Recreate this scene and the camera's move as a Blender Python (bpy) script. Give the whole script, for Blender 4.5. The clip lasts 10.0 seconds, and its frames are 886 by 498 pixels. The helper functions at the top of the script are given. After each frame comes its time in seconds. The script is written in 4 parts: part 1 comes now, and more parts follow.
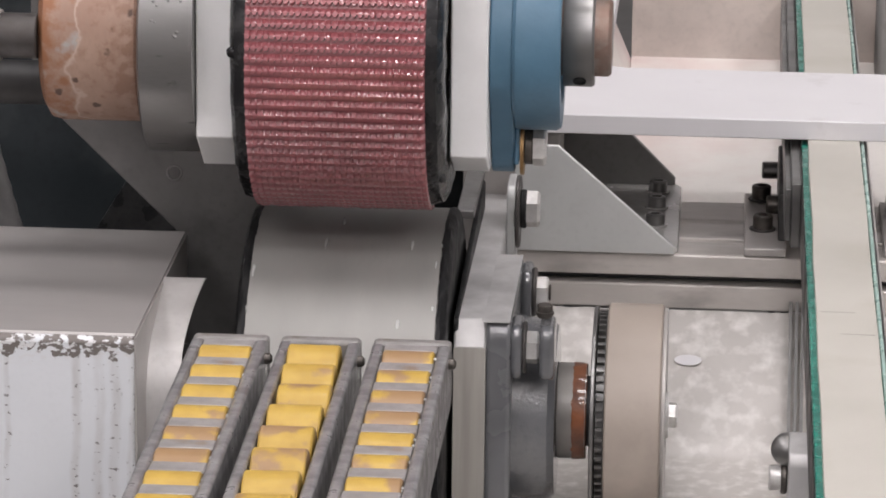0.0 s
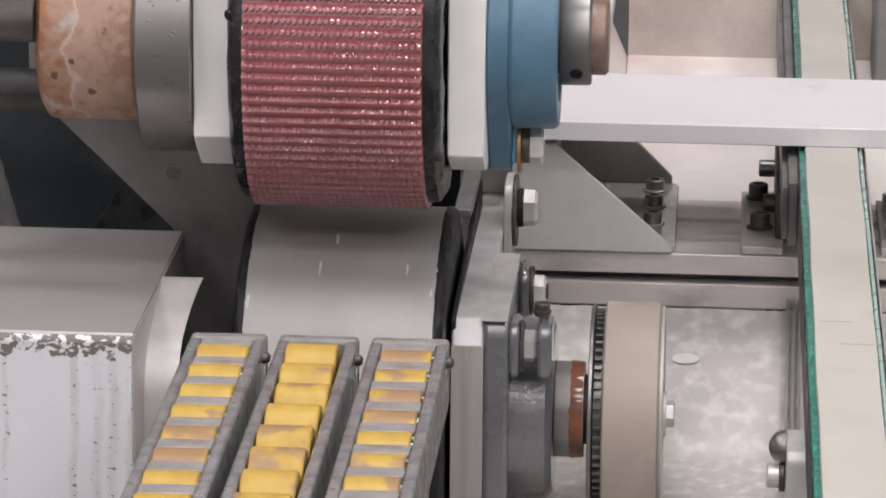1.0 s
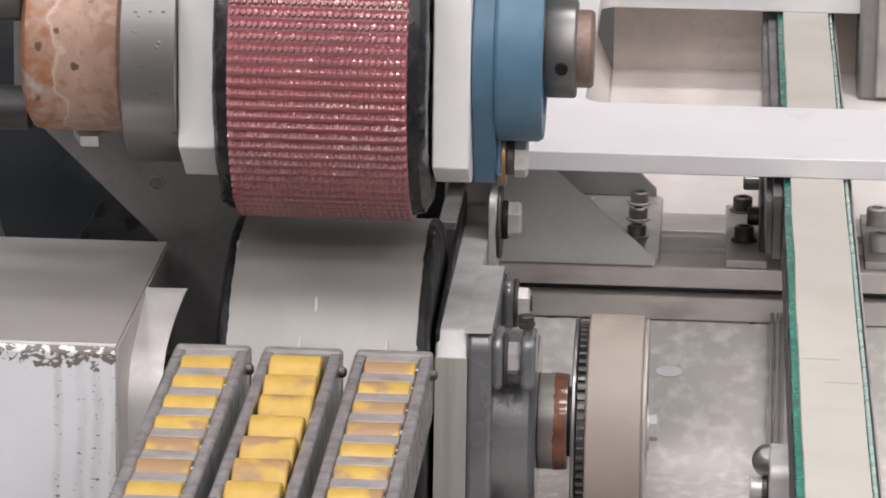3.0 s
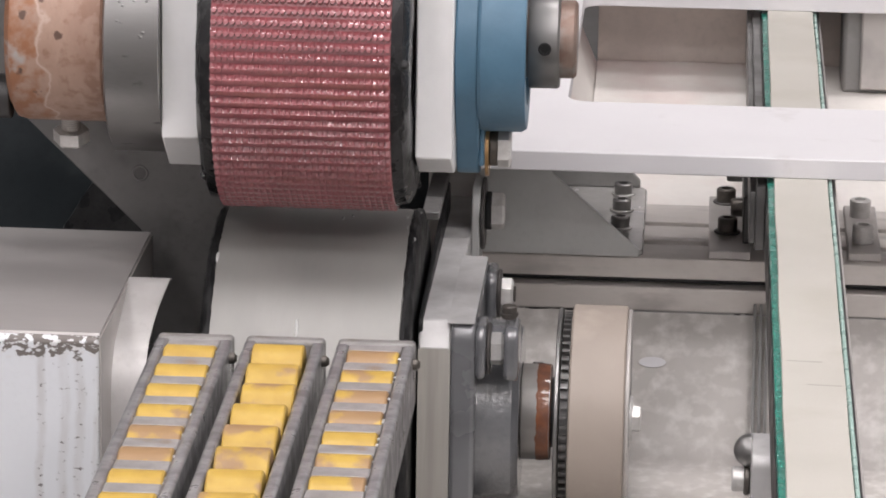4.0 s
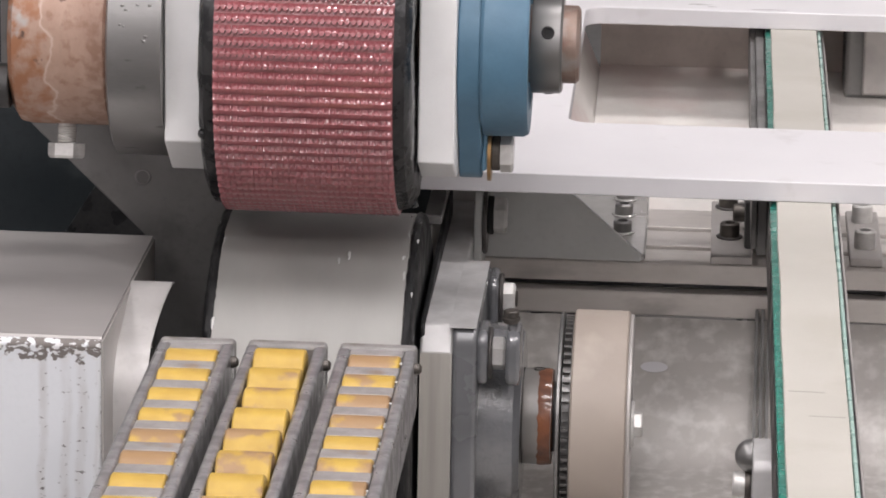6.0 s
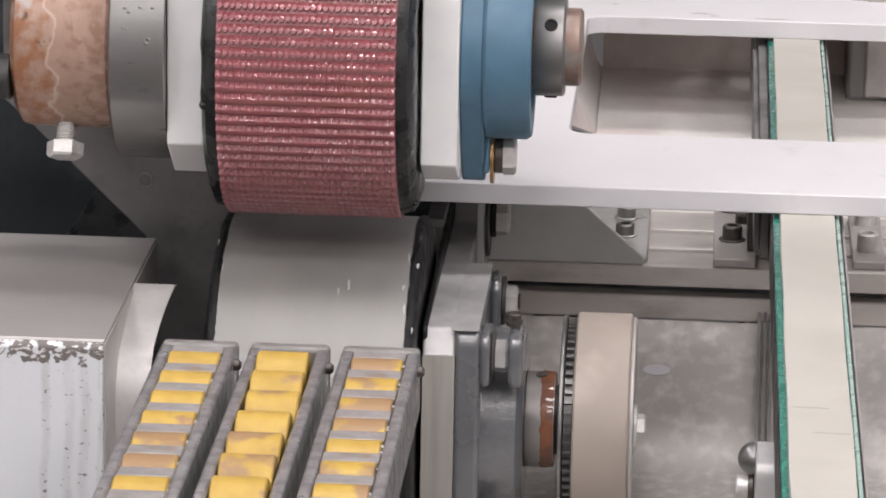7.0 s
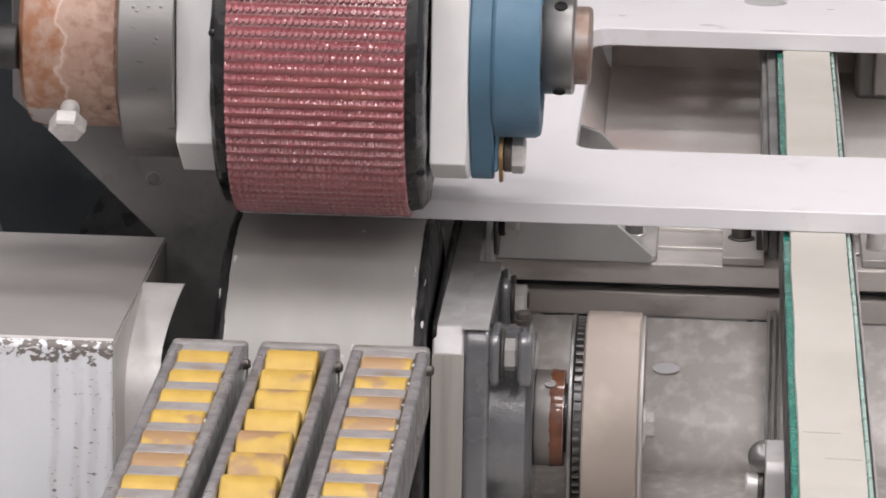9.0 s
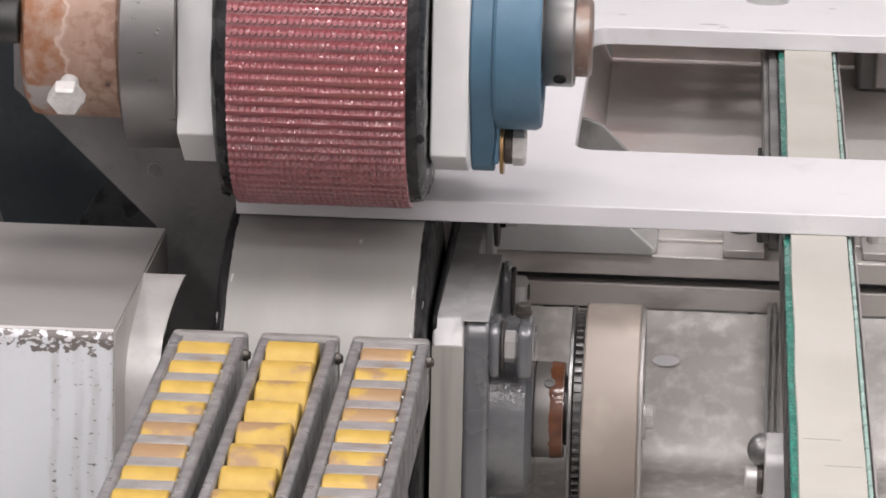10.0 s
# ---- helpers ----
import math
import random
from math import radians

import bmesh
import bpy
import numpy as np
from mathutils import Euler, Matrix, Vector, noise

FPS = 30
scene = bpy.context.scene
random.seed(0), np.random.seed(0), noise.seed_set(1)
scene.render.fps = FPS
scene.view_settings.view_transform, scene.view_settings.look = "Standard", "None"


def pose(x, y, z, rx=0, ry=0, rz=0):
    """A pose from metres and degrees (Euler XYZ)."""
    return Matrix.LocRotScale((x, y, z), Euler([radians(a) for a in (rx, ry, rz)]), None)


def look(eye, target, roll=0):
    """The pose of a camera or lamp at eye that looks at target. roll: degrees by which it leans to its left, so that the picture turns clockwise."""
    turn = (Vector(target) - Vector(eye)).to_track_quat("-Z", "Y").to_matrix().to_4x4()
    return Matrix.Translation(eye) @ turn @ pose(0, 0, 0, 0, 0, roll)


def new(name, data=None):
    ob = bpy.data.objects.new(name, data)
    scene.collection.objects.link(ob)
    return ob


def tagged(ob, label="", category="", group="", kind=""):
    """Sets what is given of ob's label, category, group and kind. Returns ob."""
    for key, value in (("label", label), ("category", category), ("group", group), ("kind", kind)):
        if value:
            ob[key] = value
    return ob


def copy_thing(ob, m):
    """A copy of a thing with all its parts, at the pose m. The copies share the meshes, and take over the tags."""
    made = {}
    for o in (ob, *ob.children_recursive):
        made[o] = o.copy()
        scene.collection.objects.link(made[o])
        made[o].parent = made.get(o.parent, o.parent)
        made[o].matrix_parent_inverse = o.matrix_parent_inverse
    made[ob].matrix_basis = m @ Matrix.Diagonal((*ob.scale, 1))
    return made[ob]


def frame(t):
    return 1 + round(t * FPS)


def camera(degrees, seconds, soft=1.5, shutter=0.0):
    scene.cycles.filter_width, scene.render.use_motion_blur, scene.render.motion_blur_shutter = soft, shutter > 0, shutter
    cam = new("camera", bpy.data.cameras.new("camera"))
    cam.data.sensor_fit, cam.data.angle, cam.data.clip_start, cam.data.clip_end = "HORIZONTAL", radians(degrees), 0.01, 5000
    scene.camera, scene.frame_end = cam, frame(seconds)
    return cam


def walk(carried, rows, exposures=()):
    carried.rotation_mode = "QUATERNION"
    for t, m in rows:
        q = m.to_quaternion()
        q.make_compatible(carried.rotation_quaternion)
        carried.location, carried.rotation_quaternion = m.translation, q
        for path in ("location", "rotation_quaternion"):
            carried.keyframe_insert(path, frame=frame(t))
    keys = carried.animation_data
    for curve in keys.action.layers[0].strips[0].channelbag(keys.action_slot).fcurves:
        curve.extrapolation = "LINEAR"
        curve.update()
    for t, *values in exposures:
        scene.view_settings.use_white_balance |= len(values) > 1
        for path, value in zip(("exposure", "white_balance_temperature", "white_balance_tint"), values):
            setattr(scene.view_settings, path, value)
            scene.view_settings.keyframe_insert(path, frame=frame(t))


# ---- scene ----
cam = camera(11.93, 10.0, soft=1.8)
PATH = [
    (0, (0.2615, -2.7451, 0.7522), (0.07677, -0.05454, -0.00060), 0.633),
    (0.5, (0.2595, -2.7468, 0.7550), (0.07497, -0.05444, 0.00854), 0.586),
    (1, (0.2610, -2.7474, 0.7524), (0.07860, -0.05677, -0.00070), 0.498),
    (1.5, (0.2598, -2.7495, 0.7542), (0.07905, -0.05747, 0.00577), 0.580),
    (2, (0.2610, -2.7471, 0.7528), (0.07823, -0.05567, 0.00280), 0.671),
    (2.5, (0.2602, -2.7469, 0.7553), (0.08186, -0.05418, 0.00877), 0.732),
    (4, (0.2648, -2.7516, 0.7502), (0.10029, -0.05841, 0.00191), 0.938),
    (4.5, (0.2675, -2.7526, 0.7515), (0.10023, -0.06103, -0.00194), 0.938),
    (5, (0.2694, -2.7531, 0.7538), (0.10268, -0.06113, 0.00171), 0.873),
    (5.5, (0.2678, -2.7544, 0.7521), (0.10132, -0.06119, 0.00441), 1.055),
    (7, (0.2647, -2.7523, 0.7519), (0.09704, -0.05845, 0.00677), 1.083),
    (7.5, (0.2668, -2.7526, 0.7523), (0.09176, -0.05808, 0.01154), 1.028),
    (8, (0.2638, -2.7530, 0.7531), (0.09444, -0.05967, 0.00675), 1.099),
    (8.5, (0.2640, -2.7526, 0.7513), (0.09038, -0.05928, 0.00579), 0.986),
    (9, (0.2634, -2.7510, 0.7510), (0.09092, -0.05759, 0.00545), 0.991),
    (9.5, (0.2660, -2.7532, 0.7514), (0.08855, -0.06119, 0.00192), 1.150),
    (10, (0.2644, -2.7525, 0.7524), (0.09096, -0.06086, 0.00074), 1.160),
]
walk(cam, [(t, look(e, a, r)) for t, e, a, r in PATH], exposures=((0, -0.17), (2.5, -0.05), (5.5, 0.02), (8.5, -0.01), (10, 0.03)))

# ---- light: an indoor hall with ceiling tubes ----
world = bpy.data.worlds.new("hall_air")
scene.world = world
world.use_nodes = True
world.node_tree.nodes["Background"].inputs["Color"].default_value = (0.95, 0.97, 1.0, 1)
world.node_tree.nodes["Background"].inputs["Strength"].default_value = 0.10

# ---- small mesh kit ----
AX = 0.133           # height of the upper roller's axis over the belt plane
R_UP = 0.118         # upper roller
R_LOW = 0.1365       # lower drum
Y_LOW, Z_LOW = 0.03, -R_LOW
SPEED = 0.0256       # feed, metres a second
RNG = random.Random(4)


def part(name, bm, material, parent=None, label="", bevel=0.0, seg=2, smooth=True):
    """One mesh object from bm, under parent."""
    bmesh.ops.recalc_face_normals(bm, faces=bm.faces)
    me = bpy.data.meshes.new(name)
    bm.to_mesh(me)
    bm.free()
    me.materials.append(material)
    if smooth:
        me.polygons.foreach_set("use_smooth", [True] * len(me.polygons))
        me.set_sharp_from_angle(angle=radians(32))
    ob = new(name, me)
    if parent:
        ob.parent = parent
    if label:
        tagged(ob, label)
    if bevel:
        mod = ob.modifiers.new("worn_edge", "BEVEL")
        mod.width, mod.segments, mod.limit_method, mod.angle_limit = bevel, seg, "ANGLE", radians(40)
    return ob


def thing(name, label, category, at=(0, 0, 0), group="", kind=""):
    ob = new(name)
    ob.empty_display_size = 0.02
    ob.location = at
    return tagged(ob, label, category, group, kind)


def box(x0, x1, y0, y1, z0, z1, bm=None):
    bm = bm or bmesh.new()
    v = [bm.verts.new(p) for p in ((x0, y0, z0), (x1, y0, z0), (x1, y1, z0), (x0, y1, z0),
                                   (x0, y0, z1), (x1, y0, z1), (x1, y1, z1), (x0, y1, z1))]
    for f in ((0, 3, 2, 1), (4, 5, 6, 7), (0, 1, 5, 4), (1, 2, 6, 5), (2, 3, 7, 6), (3, 0, 4, 7)):
        bm.faces.new([v[i] for i in f])
    return bm


def prism(points, axis, a, b, bm=None):
    """A flat outline, extruded along an axis from a to b. Points are the two other coordinates in x, y, z order."""
    bm = bm or bmesh.new()

    def put(p, d):
        return {"x": (d, p[0], p[1]), "y": (p[0], d, p[1]), "z": (p[0], p[1], d)}[axis]
    lo = [bm.verts.new(put(p, a)) for p in points]
    hi = [bm.verts.new(put(p, b)) for p in points]
    bm.faces.new(lo)
    bm.faces.new(hi[::-1])
    n = len(points)
    for i in range(n):
        bm.faces.new((lo[i], lo[(i + 1) % n], hi[(i + 1) % n], hi[i]))
    return bm


def lathe(profile, n=64, axis="x", centre=(0, 0, 0), bm=None):
    """Turns (along, radius) round an axis through centre. A radius of 0 closes the end."""
    bm = bm or bmesh.new()
    rings = []
    for a, r in profile:
        ring = []
        for i in range(1 if r == 0 else n):
            t = 2 * math.pi * i / n
            c, s = r * math.cos(t), r * math.sin(t)
            p = {"x": (a, c, s), "y": (s, a, c), "z": (c, s, a)}[axis]
            ring.append(bm.verts.new(Vector(p) + Vector(centre)))
        rings.append(ring)
    for p, q in zip(rings, rings[1:]):
        for i in range(n):
            j = (i + 1) % n
            if len(p) == 1 and len(q) > 1:
                bm.faces.new((p[0], q[i], q[j]))
            elif len(q) == 1 and len(p) > 1:
                bm.faces.new((p[i], p[j], q[0]))
            elif len(p) > 1:
                bm.faces.new((p[i], p[j], q[j], q[i]))
    return bm


def rod(a0, a1, r, axis="x", centre=(0, 0, 0), n=32, bev=0.0008, bm=None):
    s = 1 if a1 > a0 else -1
    bev = min(bev, r * 0.4, abs(a1 - a0) * 0.4)
    return lathe([(a0, 0), (a0, r - bev), (a0 + s * bev, r), (a1 - s * bev, r), (a1, r - bev), (a1, 0)], n, axis, centre, bm)


def hexhead(a0, a1, af, axis="x", centre=(0, 0, 0), turn=0.0, bm=None):
    """A hexagon bolt head with a chamfered crown, across flats af."""
    bm = bm or bmesh.new()
    r = af / math.sqrt(3)
    out = []
    for a, k in ((a0, 1.0), (a0 + 0.82 * (a1 - a0), 1.0), (a1, 0.86)):
        ring = []
        for i in range(6):
            t = turn + math.pi / 3 * i
            c, s = r * k * math.cos(t), r * k * math.sin(t)
            p = {"x": (a, c, s), "y": (s, a, c), "z": (c, s, a)}[axis]
            ring.append(bm.verts.new(Vector(p) + Vector(centre)))
        out.append(ring)
    bm.faces.new(out[0])
    bm.faces.new(out[-1])
    for p, q in zip(out, out[1:]):
        for i in range(6):
            bm.faces.new((p[i], p[(i + 1) % 6], q[(i + 1) % 6], q[i]))
    return bm


def capscrew(a0, a1, r, axis, centre, bm=None):
    """A socket-head cap screw's head, with its socket."""
    s = 1 if a1 > a0 else -1
    return lathe([(a0, 0), (a0, r), (a1 - s * 0.001, r), (a1, r - 0.001), (a1, r * 0.55), (a1 - s * r * 0.7, r * 0.5), (a1 - s * r * 0.7, 0)],
                 24, axis, centre, bm)


def rounded(x0, x1, y0, y1, r, n=6):
    pts = []
    for cx, cy, s in ((x1 - r, y0 + r, -90), (x1 - r, y1 - r, 0), (x0 + r, y1 - r, 90), (x0 + r, y0 + r, 180)):
        for i in range(n + 1):
            t = radians(s + 90 * i / n)
            pts.append((cx + r * math.cos(t), cy + r * math.sin(t)))
    return pts


# ---- materials ----
def mat(name, c1, c2, rough=(0.35, 0.55), metal=0.0, scale=30.0, fine=400.0, bump=0.15, stain_glint=None, stretch=(1, 1, 1), coat=0.0, grain=0.25, wet=0.0, pits=None, second=None):
    """A surface of two tones at two scales, with uneven gloss and fine relief. stain: (colour, scale, from, to, roughness)."""
    m = bpy.data.materials.new(name)
    m.use_nodes = True
    t = m.node_tree
    n, k = t.nodes, t.links
    b = n["Principled BSDF"]
    co = n.new("ShaderNodeTexCoord")
    mp = n.new("ShaderNodeMapping")
    mp.inputs["Scale"].default_value = stretch
    k.new(co.outputs["Object"], mp.inputs["Vector"])

    def noise_at(s, detail=6.0):
        q = n.new("ShaderNodeTexNoise")
        q.inputs["Scale"].default_value, q.inputs["Detail"].default_value = s, detail
        k.new(mp.outputs["Vector"], q.inputs["Vector"])
        return q

    def ramp(src, lo, hi, a, c):
        q = n.new("ShaderNodeMapRange")
        for key, v in (("From Min", lo), ("From Max", hi), ("To Min", a), ("To Max", c)):
            q.inputs[key].default_value = v
        k.new(src, q.inputs["Value"])
        return q.outputs["Result"]

    def mixed(fac, a, c):
        q = n.new("ShaderNodeMix")
        q.data_type = "RGBA"
        k.new(fac, q.inputs["Factor"])
        for key, v in ((6, a), (7, c)):
            if hasattr(v, "is_linked"):
                k.new(v, q.inputs[key])
            else:
                q.inputs[key].default_value = (*v, 1)
        return q.outputs[2]

    big, small = noise_at(scale), noise_at(fine, 3.0)
    col = mixed(ramp(big.outputs["Fac"], 0.35, 0.65, 0, 1), c1, c2)
    dark = tuple(x * (1 - grain) for x in c1)
    col = mixed(ramp(small.outputs["Fac"], 0.5, 0.75, 0, 0.6), col, dark)
    ro = ramp(big.outputs["Fac"], 0.3, 0.7, rough[0], rough[1])
    if second:
        s2 = noise_at(second[1], 10.0)
        col = mixed(ramp(s2.outputs["Fac"], second[2], second[3], 0, 1), col, second[0])
    if pits:
        pc, ps, pr = pits
        vo = n.new("ShaderNodeTexVoronoi")
        vo.inputs["Scale"].default_value = ps
        wob = noise_at(ps * 1.3, 3.0)
        vm = n.new("ShaderNodeVectorMath")
        vm.operation = "MULTIPLY_ADD"
        k.new(wob.outputs["Color"], vm.inputs[0])
        vm.inputs[1].default_value = (0.012, 0.012, 0.012)
        k.new(mp.outputs["Vector"], vm.inputs[2])
        k.new(vm.outputs[0], vo.inputs["Vector"])
        col = mixed(ramp(vo.outputs["Distance"], pr, pr * 1.5, 0.8, 0), col, pc)
    if stain_glint:
        sc, ss, lo, hi, sr = stain_glint
        s = noise_at(ss, 8.0)
        fac = ramp(s.outputs["Fac"], lo, hi, 0, 1)
        col = mixed(fac, col, sc)
        q = n.new("ShaderNodeMix")
        k.new(fac, q.inputs["Factor"])
        k.new(ro, q.inputs[2])
        q.inputs[3].default_value = sr
        ro = q.outputs[0]
    k.new(col, b.inputs["Base Color"])
    k.new(ro, b.inputs["Roughness"])
    b.inputs["Metallic"].default_value = metal
    b.inputs["Coat Weight"].default_value = coat
    b.inputs["Coat Roughness"].default_value = 0.10
    bp = n.new("ShaderNodeBump")
    bp.inputs["Strength"].default_value, bp.inputs["Distance"].default_value = bump, 0.0006
    k.new(small.outputs["Fac"], bp.inputs["Height"])
    last = bp
    if wet:
        drops = noise_at(wet, 2.0)
        b2 = n.new("ShaderNodeBump")
        b2.inputs["Strength"].default_value, b2.inputs["Distance"].default_value = 0.4, 0.0012 * min(1.0, 330 / wet)
        k.new(drops.outputs["Fac"], b2.inputs["Height"])
        k.new(bp.outputs["Normal"], b2.inputs["Normal"])
        last = b2
        k.new(b2.outputs["Normal"], b.inputs["Coat Normal"])
    k.new((last if wet > 100 else bp).outputs["Normal"], b.inputs["Normal"])
    return m


RED = mat("red_rubber", (0.30, 0.079, 0.090), (0.25, 0.064, 0.073), (0.34, 0.48), scale=25, fine=500, bump=0.08, grain=0.35, coat=1.0)
RED.node_tree.nodes["Principled BSDF"].inputs["Coat Roughness"].default_value = 0.13
RED.node_tree.nodes["Principled BSDF"].inputs["Coat IOR"].default_value = 1.75
BLACK = mat("black_rubber", (0.012, 0.012, 0.013), (0.03, 0.03, 0.03), (0.16, 0.4), scale=60, fine=300, bump=0.5, wet=120)
BLACK.node_tree.nodes["Principled BSDF"].inputs["Specular IOR Level"].default_value = 0.3
LIP = mat("black_lip_rubber", (0.010, 0.010, 0.011), (0.02, 0.02, 0.02), (0.35, 0.6), scale=60, fine=300, bump=0.4)
LIP.node_tree.nodes["Principled BSDF"].inputs["Specular IOR Level"].default_value = 0.2
ALU = mat("pale_aluminium", (0.88, 0.88, 0.875), (0.80, 0.80, 0.795), (0.5, 0.65), 0.15, scale=18, fine=500, bump=0.08, grain=0.08)
WETALU = mat("wet_aluminium", (0.55, 0.543, 0.535), (0.43, 0.423, 0.415), (0.32, 0.5), 0.1, scale=35, fine=260, bump=0.12, coat=0.25, wet=60, grain=0.2)
FRONTALU = mat("streaked_front_aluminium", (0.41, 0.388, 0.35), (0.28, 0.265, 0.237), (0.5, 0.65), 0.05, scale=70, fine=260, bump=0.2, stretch=(1, 1, 0.05), grain=0.25, stain_glint=((0.34, 0.325, 0.295), 40, 0.56, 0.72, 0.5))
STEEL = mat("machined_steel", (0.26, 0.255, 0.25), (0.20, 0.195, 0.19), (0.28, 0.42), 0.8, scale=22, fine=500, bump=0.06, stretch=(0.3, 1, 1),
            stain_glint=((0.05, 0.05, 0.05), 70, 0.68, 0.74, 0.6), grain=0.15)
STAINLESS = mat("stainless_sheet", (0.48, 0.455, 0.435), (0.40, 0.38, 0.36), (0.3, 0.5), 0.3, scale=9, fine=200, bump=0.06, grain=0.12,
                stain_glint=((0.26, 0.25, 0.24), 14, 0.55, 0.72, 0.5))
BRUSHED = mat("brushed_steel_top", (0.45, 0.43, 0.417), (0.395, 0.377, 0.366), (0.42, 0.50), 0.5, scale=10, fine=300, bump=0.04, stretch=(0.2, 1, 1), grain=0.08)
BRIGHT = mat("bright_bent_sheet", (0.57, 0.555, 0.54), (0.47, 0.455, 0.44), (0.42, 0.55), 0.2, scale=22, fine=260, bump=0.15, grain=0.15, stain_glint=((0.40, 0.385, 0.37), 30, 0.58, 0.72, 0.5))
# the pale blotches paint the wet pan's glints into its colour
WETPAN = mat("wet_steel_pan", (0.51, 0.487, 0.46), (0.435, 0.412, 0.385), (0.42, 0.55), 0.05, scale=13, fine=150, bump=0.25, grain=0.12,
             second=((0.44, 0.42, 0.395), 11, 0.52, 0.72), stain_glint=((0.68, 0.66, 0.63), 85, 0.46, 0.80, 0.25), wet=60)
TRAY = mat("pink_mottled_tray_steel", (0.82, 0.79, 0.75), (0.75, 0.72, 0.68), (0.3, 0.45), 0.1, scale=6, fine=150, bump=0.05, grain=0.1, stain_glint=((0.60, 0.44, 0.42), 5, 0.50, 0.70, 0.4))
BEAM = mat("wet_beam_steel", (0.62, 0.585, 0.55), (0.49, 0.46, 0.43), (0.28, 0.45), 0.25, scale=26, fine=220, bump=0.1, grain=0.2, stretch=(0.4, 1, 1), stain_glint=((0.36, 0.335, 0.315), 30, 0.56, 0.70, 0.45), coat=0.3)
PLATE = mat("smoky_grey_plate", (0.20, 0.195, 0.19), (0.15, 0.147, 0.143), (0.35, 0.55), 0.25, scale=16, fine=180, bump=0.12, grain=0.3, stain_glint=((0.085, 0.083, 0.08), 15, 0.54, 0.70, 0.45))
# lighter copy of the gusset grey, brightened against the slab's shade
PALEGUSSET = mat("lightened_grey_plate", (0.57, 0.578, 0.565), (0.47, 0.477, 0.467), (0.3, 0.5), 0.15, scale=11, fine=220, bump=0.1, grain=0.15, stain_glint=((0.20, 0.198, 0.19), 17, 0.57, 0.74, 0.45), coat=0.3)
BROWNED = mat("brown_shaded_steel", (0.66, 0.59, 0.54), (0.56, 0.49, 0.445), (0.35, 0.55), 0.15, scale=9, fine=160, bump=0.06, stain_glint=((0.36, 0.32, 0.295), 7, 0.5, 0.7, 0.4))
DARKSTEEL = mat("dark_oily_steel", (0.07, 0.068, 0.066), (0.035, 0.035, 0.036), (0.3, 0.6), 0.6, scale=25, fine=300, bump=0.15)
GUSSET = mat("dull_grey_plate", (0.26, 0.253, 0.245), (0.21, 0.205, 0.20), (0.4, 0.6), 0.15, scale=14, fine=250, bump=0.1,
             stain_glint=((0.15, 0.147, 0.142), 22, 0.58, 0.7, 0.5))
BLUE = mat("blue_paint", (0.086, 0.180, 0.262), (0.066, 0.142, 0.212), (0.35, 0.5), scale=30, fine=220, bump=0.25, grain=0.15)
GREYPAINT = mat("grey_gloss_paint", (0.135, 0.138, 0.145), (0.10, 0.103, 0.11), (0.14, 0.26), scale=25, fine=160, bump=0.06, coat=1.0, wet=420)
GREYPAINT.node_tree.nodes["Principled BSDF"].inputs["Coat Roughness"].default_value = 0.05
GREYPAINT.node_tree.nodes["Principled BSDF"].inputs["Coat IOR"].default_value = 1.7
FLANGEGREY = mat("smooth_grey_gloss_paint", (0.15, 0.152, 0.157), (0.115, 0.117, 0.122), (0.2, 0.32), scale=18, fine=200, bump=0.04, coat=0.6, grain=0.1)
SHAFT = mat("brown_shaft", (0.26, 0.20, 0.17), (0.20, 0.12, 0.09), (0.35, 0.6), 0.4, scale=60, fine=300, bump=0.3, stain_glint=((0.30, 0.28, 0.26), 40, 0.5, 0.65, 0.35))
GREASY = mat("greasy_steel", (0.15, 0.145, 0.14), (0.09, 0.087, 0.085), (0.3, 0.5), 0.4, scale=40, fine=300, bump=0.2, coat=0.3)
PINSTEEL = mat("dull_pin_steel", (0.10, 0.094, 0.091), (0.06, 0.052, 0.048), (0.35, 0.55), 0.4, scale=40, fine=300, bump=0.2)
SOCKET = mat("black_socket", (0.006, 0.006, 0.006), (0.012, 0.012, 0.012), (0.7, 0.9), scale=200, fine=600)
COLLAR = mat("wet_collar_steel", (0.40, 0.385, 0.365), (0.32, 0.305, 0.285), (0.28, 0.42), 0.5, scale=30, fine=400, bump=0.1, coat=0.5, grain=0.15)
WETPLATE = mat("streaming_wet_plate", (0.56, 0.55, 0.53), (0.46, 0.45, 0.43), (0.12, 0.3), 0.3, scale=30, fine=200, bump=0.1, coat=1.0, wet=75, grain=0.15)
DEEPRUST = mat("deep_rust", (0.33, 0.105, 0.033), (0.15, 0.048, 0.02), (0.4, 0.6), 0.0, scale=60, fine=400, bump=0.6, coat=0.7)
WHITE = mat("white_quartz", (0.635, 0.625, 0.635), (0.60, 0.59, 0.60), (0.42, 0.55), scale=7, fine=600, bump=0.03, grain=0.04,
            stain_glint=((0.52, 0.505, 0.50), 26, 0.64, 0.78, 0.5))
BELT = mat("cream_belt", (0.46, 0.443, 0.40), (0.42, 0.403, 0.36), (0.55, 0.7), scale=9, fine=700, bump=0.2, grain=0.08,
           stain_glint=((0.39, 0.37, 0.32), 12, 0.56, 0.75, 0.6))
SMUDGE = mat("slab_smudge", (0.36, 0.345, 0.34), (0.48, 0.465, 0.46), (0.5, 0.7), scale=160, fine=500)
SCUFF = mat("belt_scuff", (0.30, 0.285, 0.255), (0.36, 0.34, 0.305), (0.6, 0.7), scale=90, fine=400)
GREEN = mat("green_belt_core", (0.02, 0.22, 0.16), (0.012, 0.13, 0.10), (0.15, 0.4), scale=80, fine=300, bump=0.2, coat=0.4)
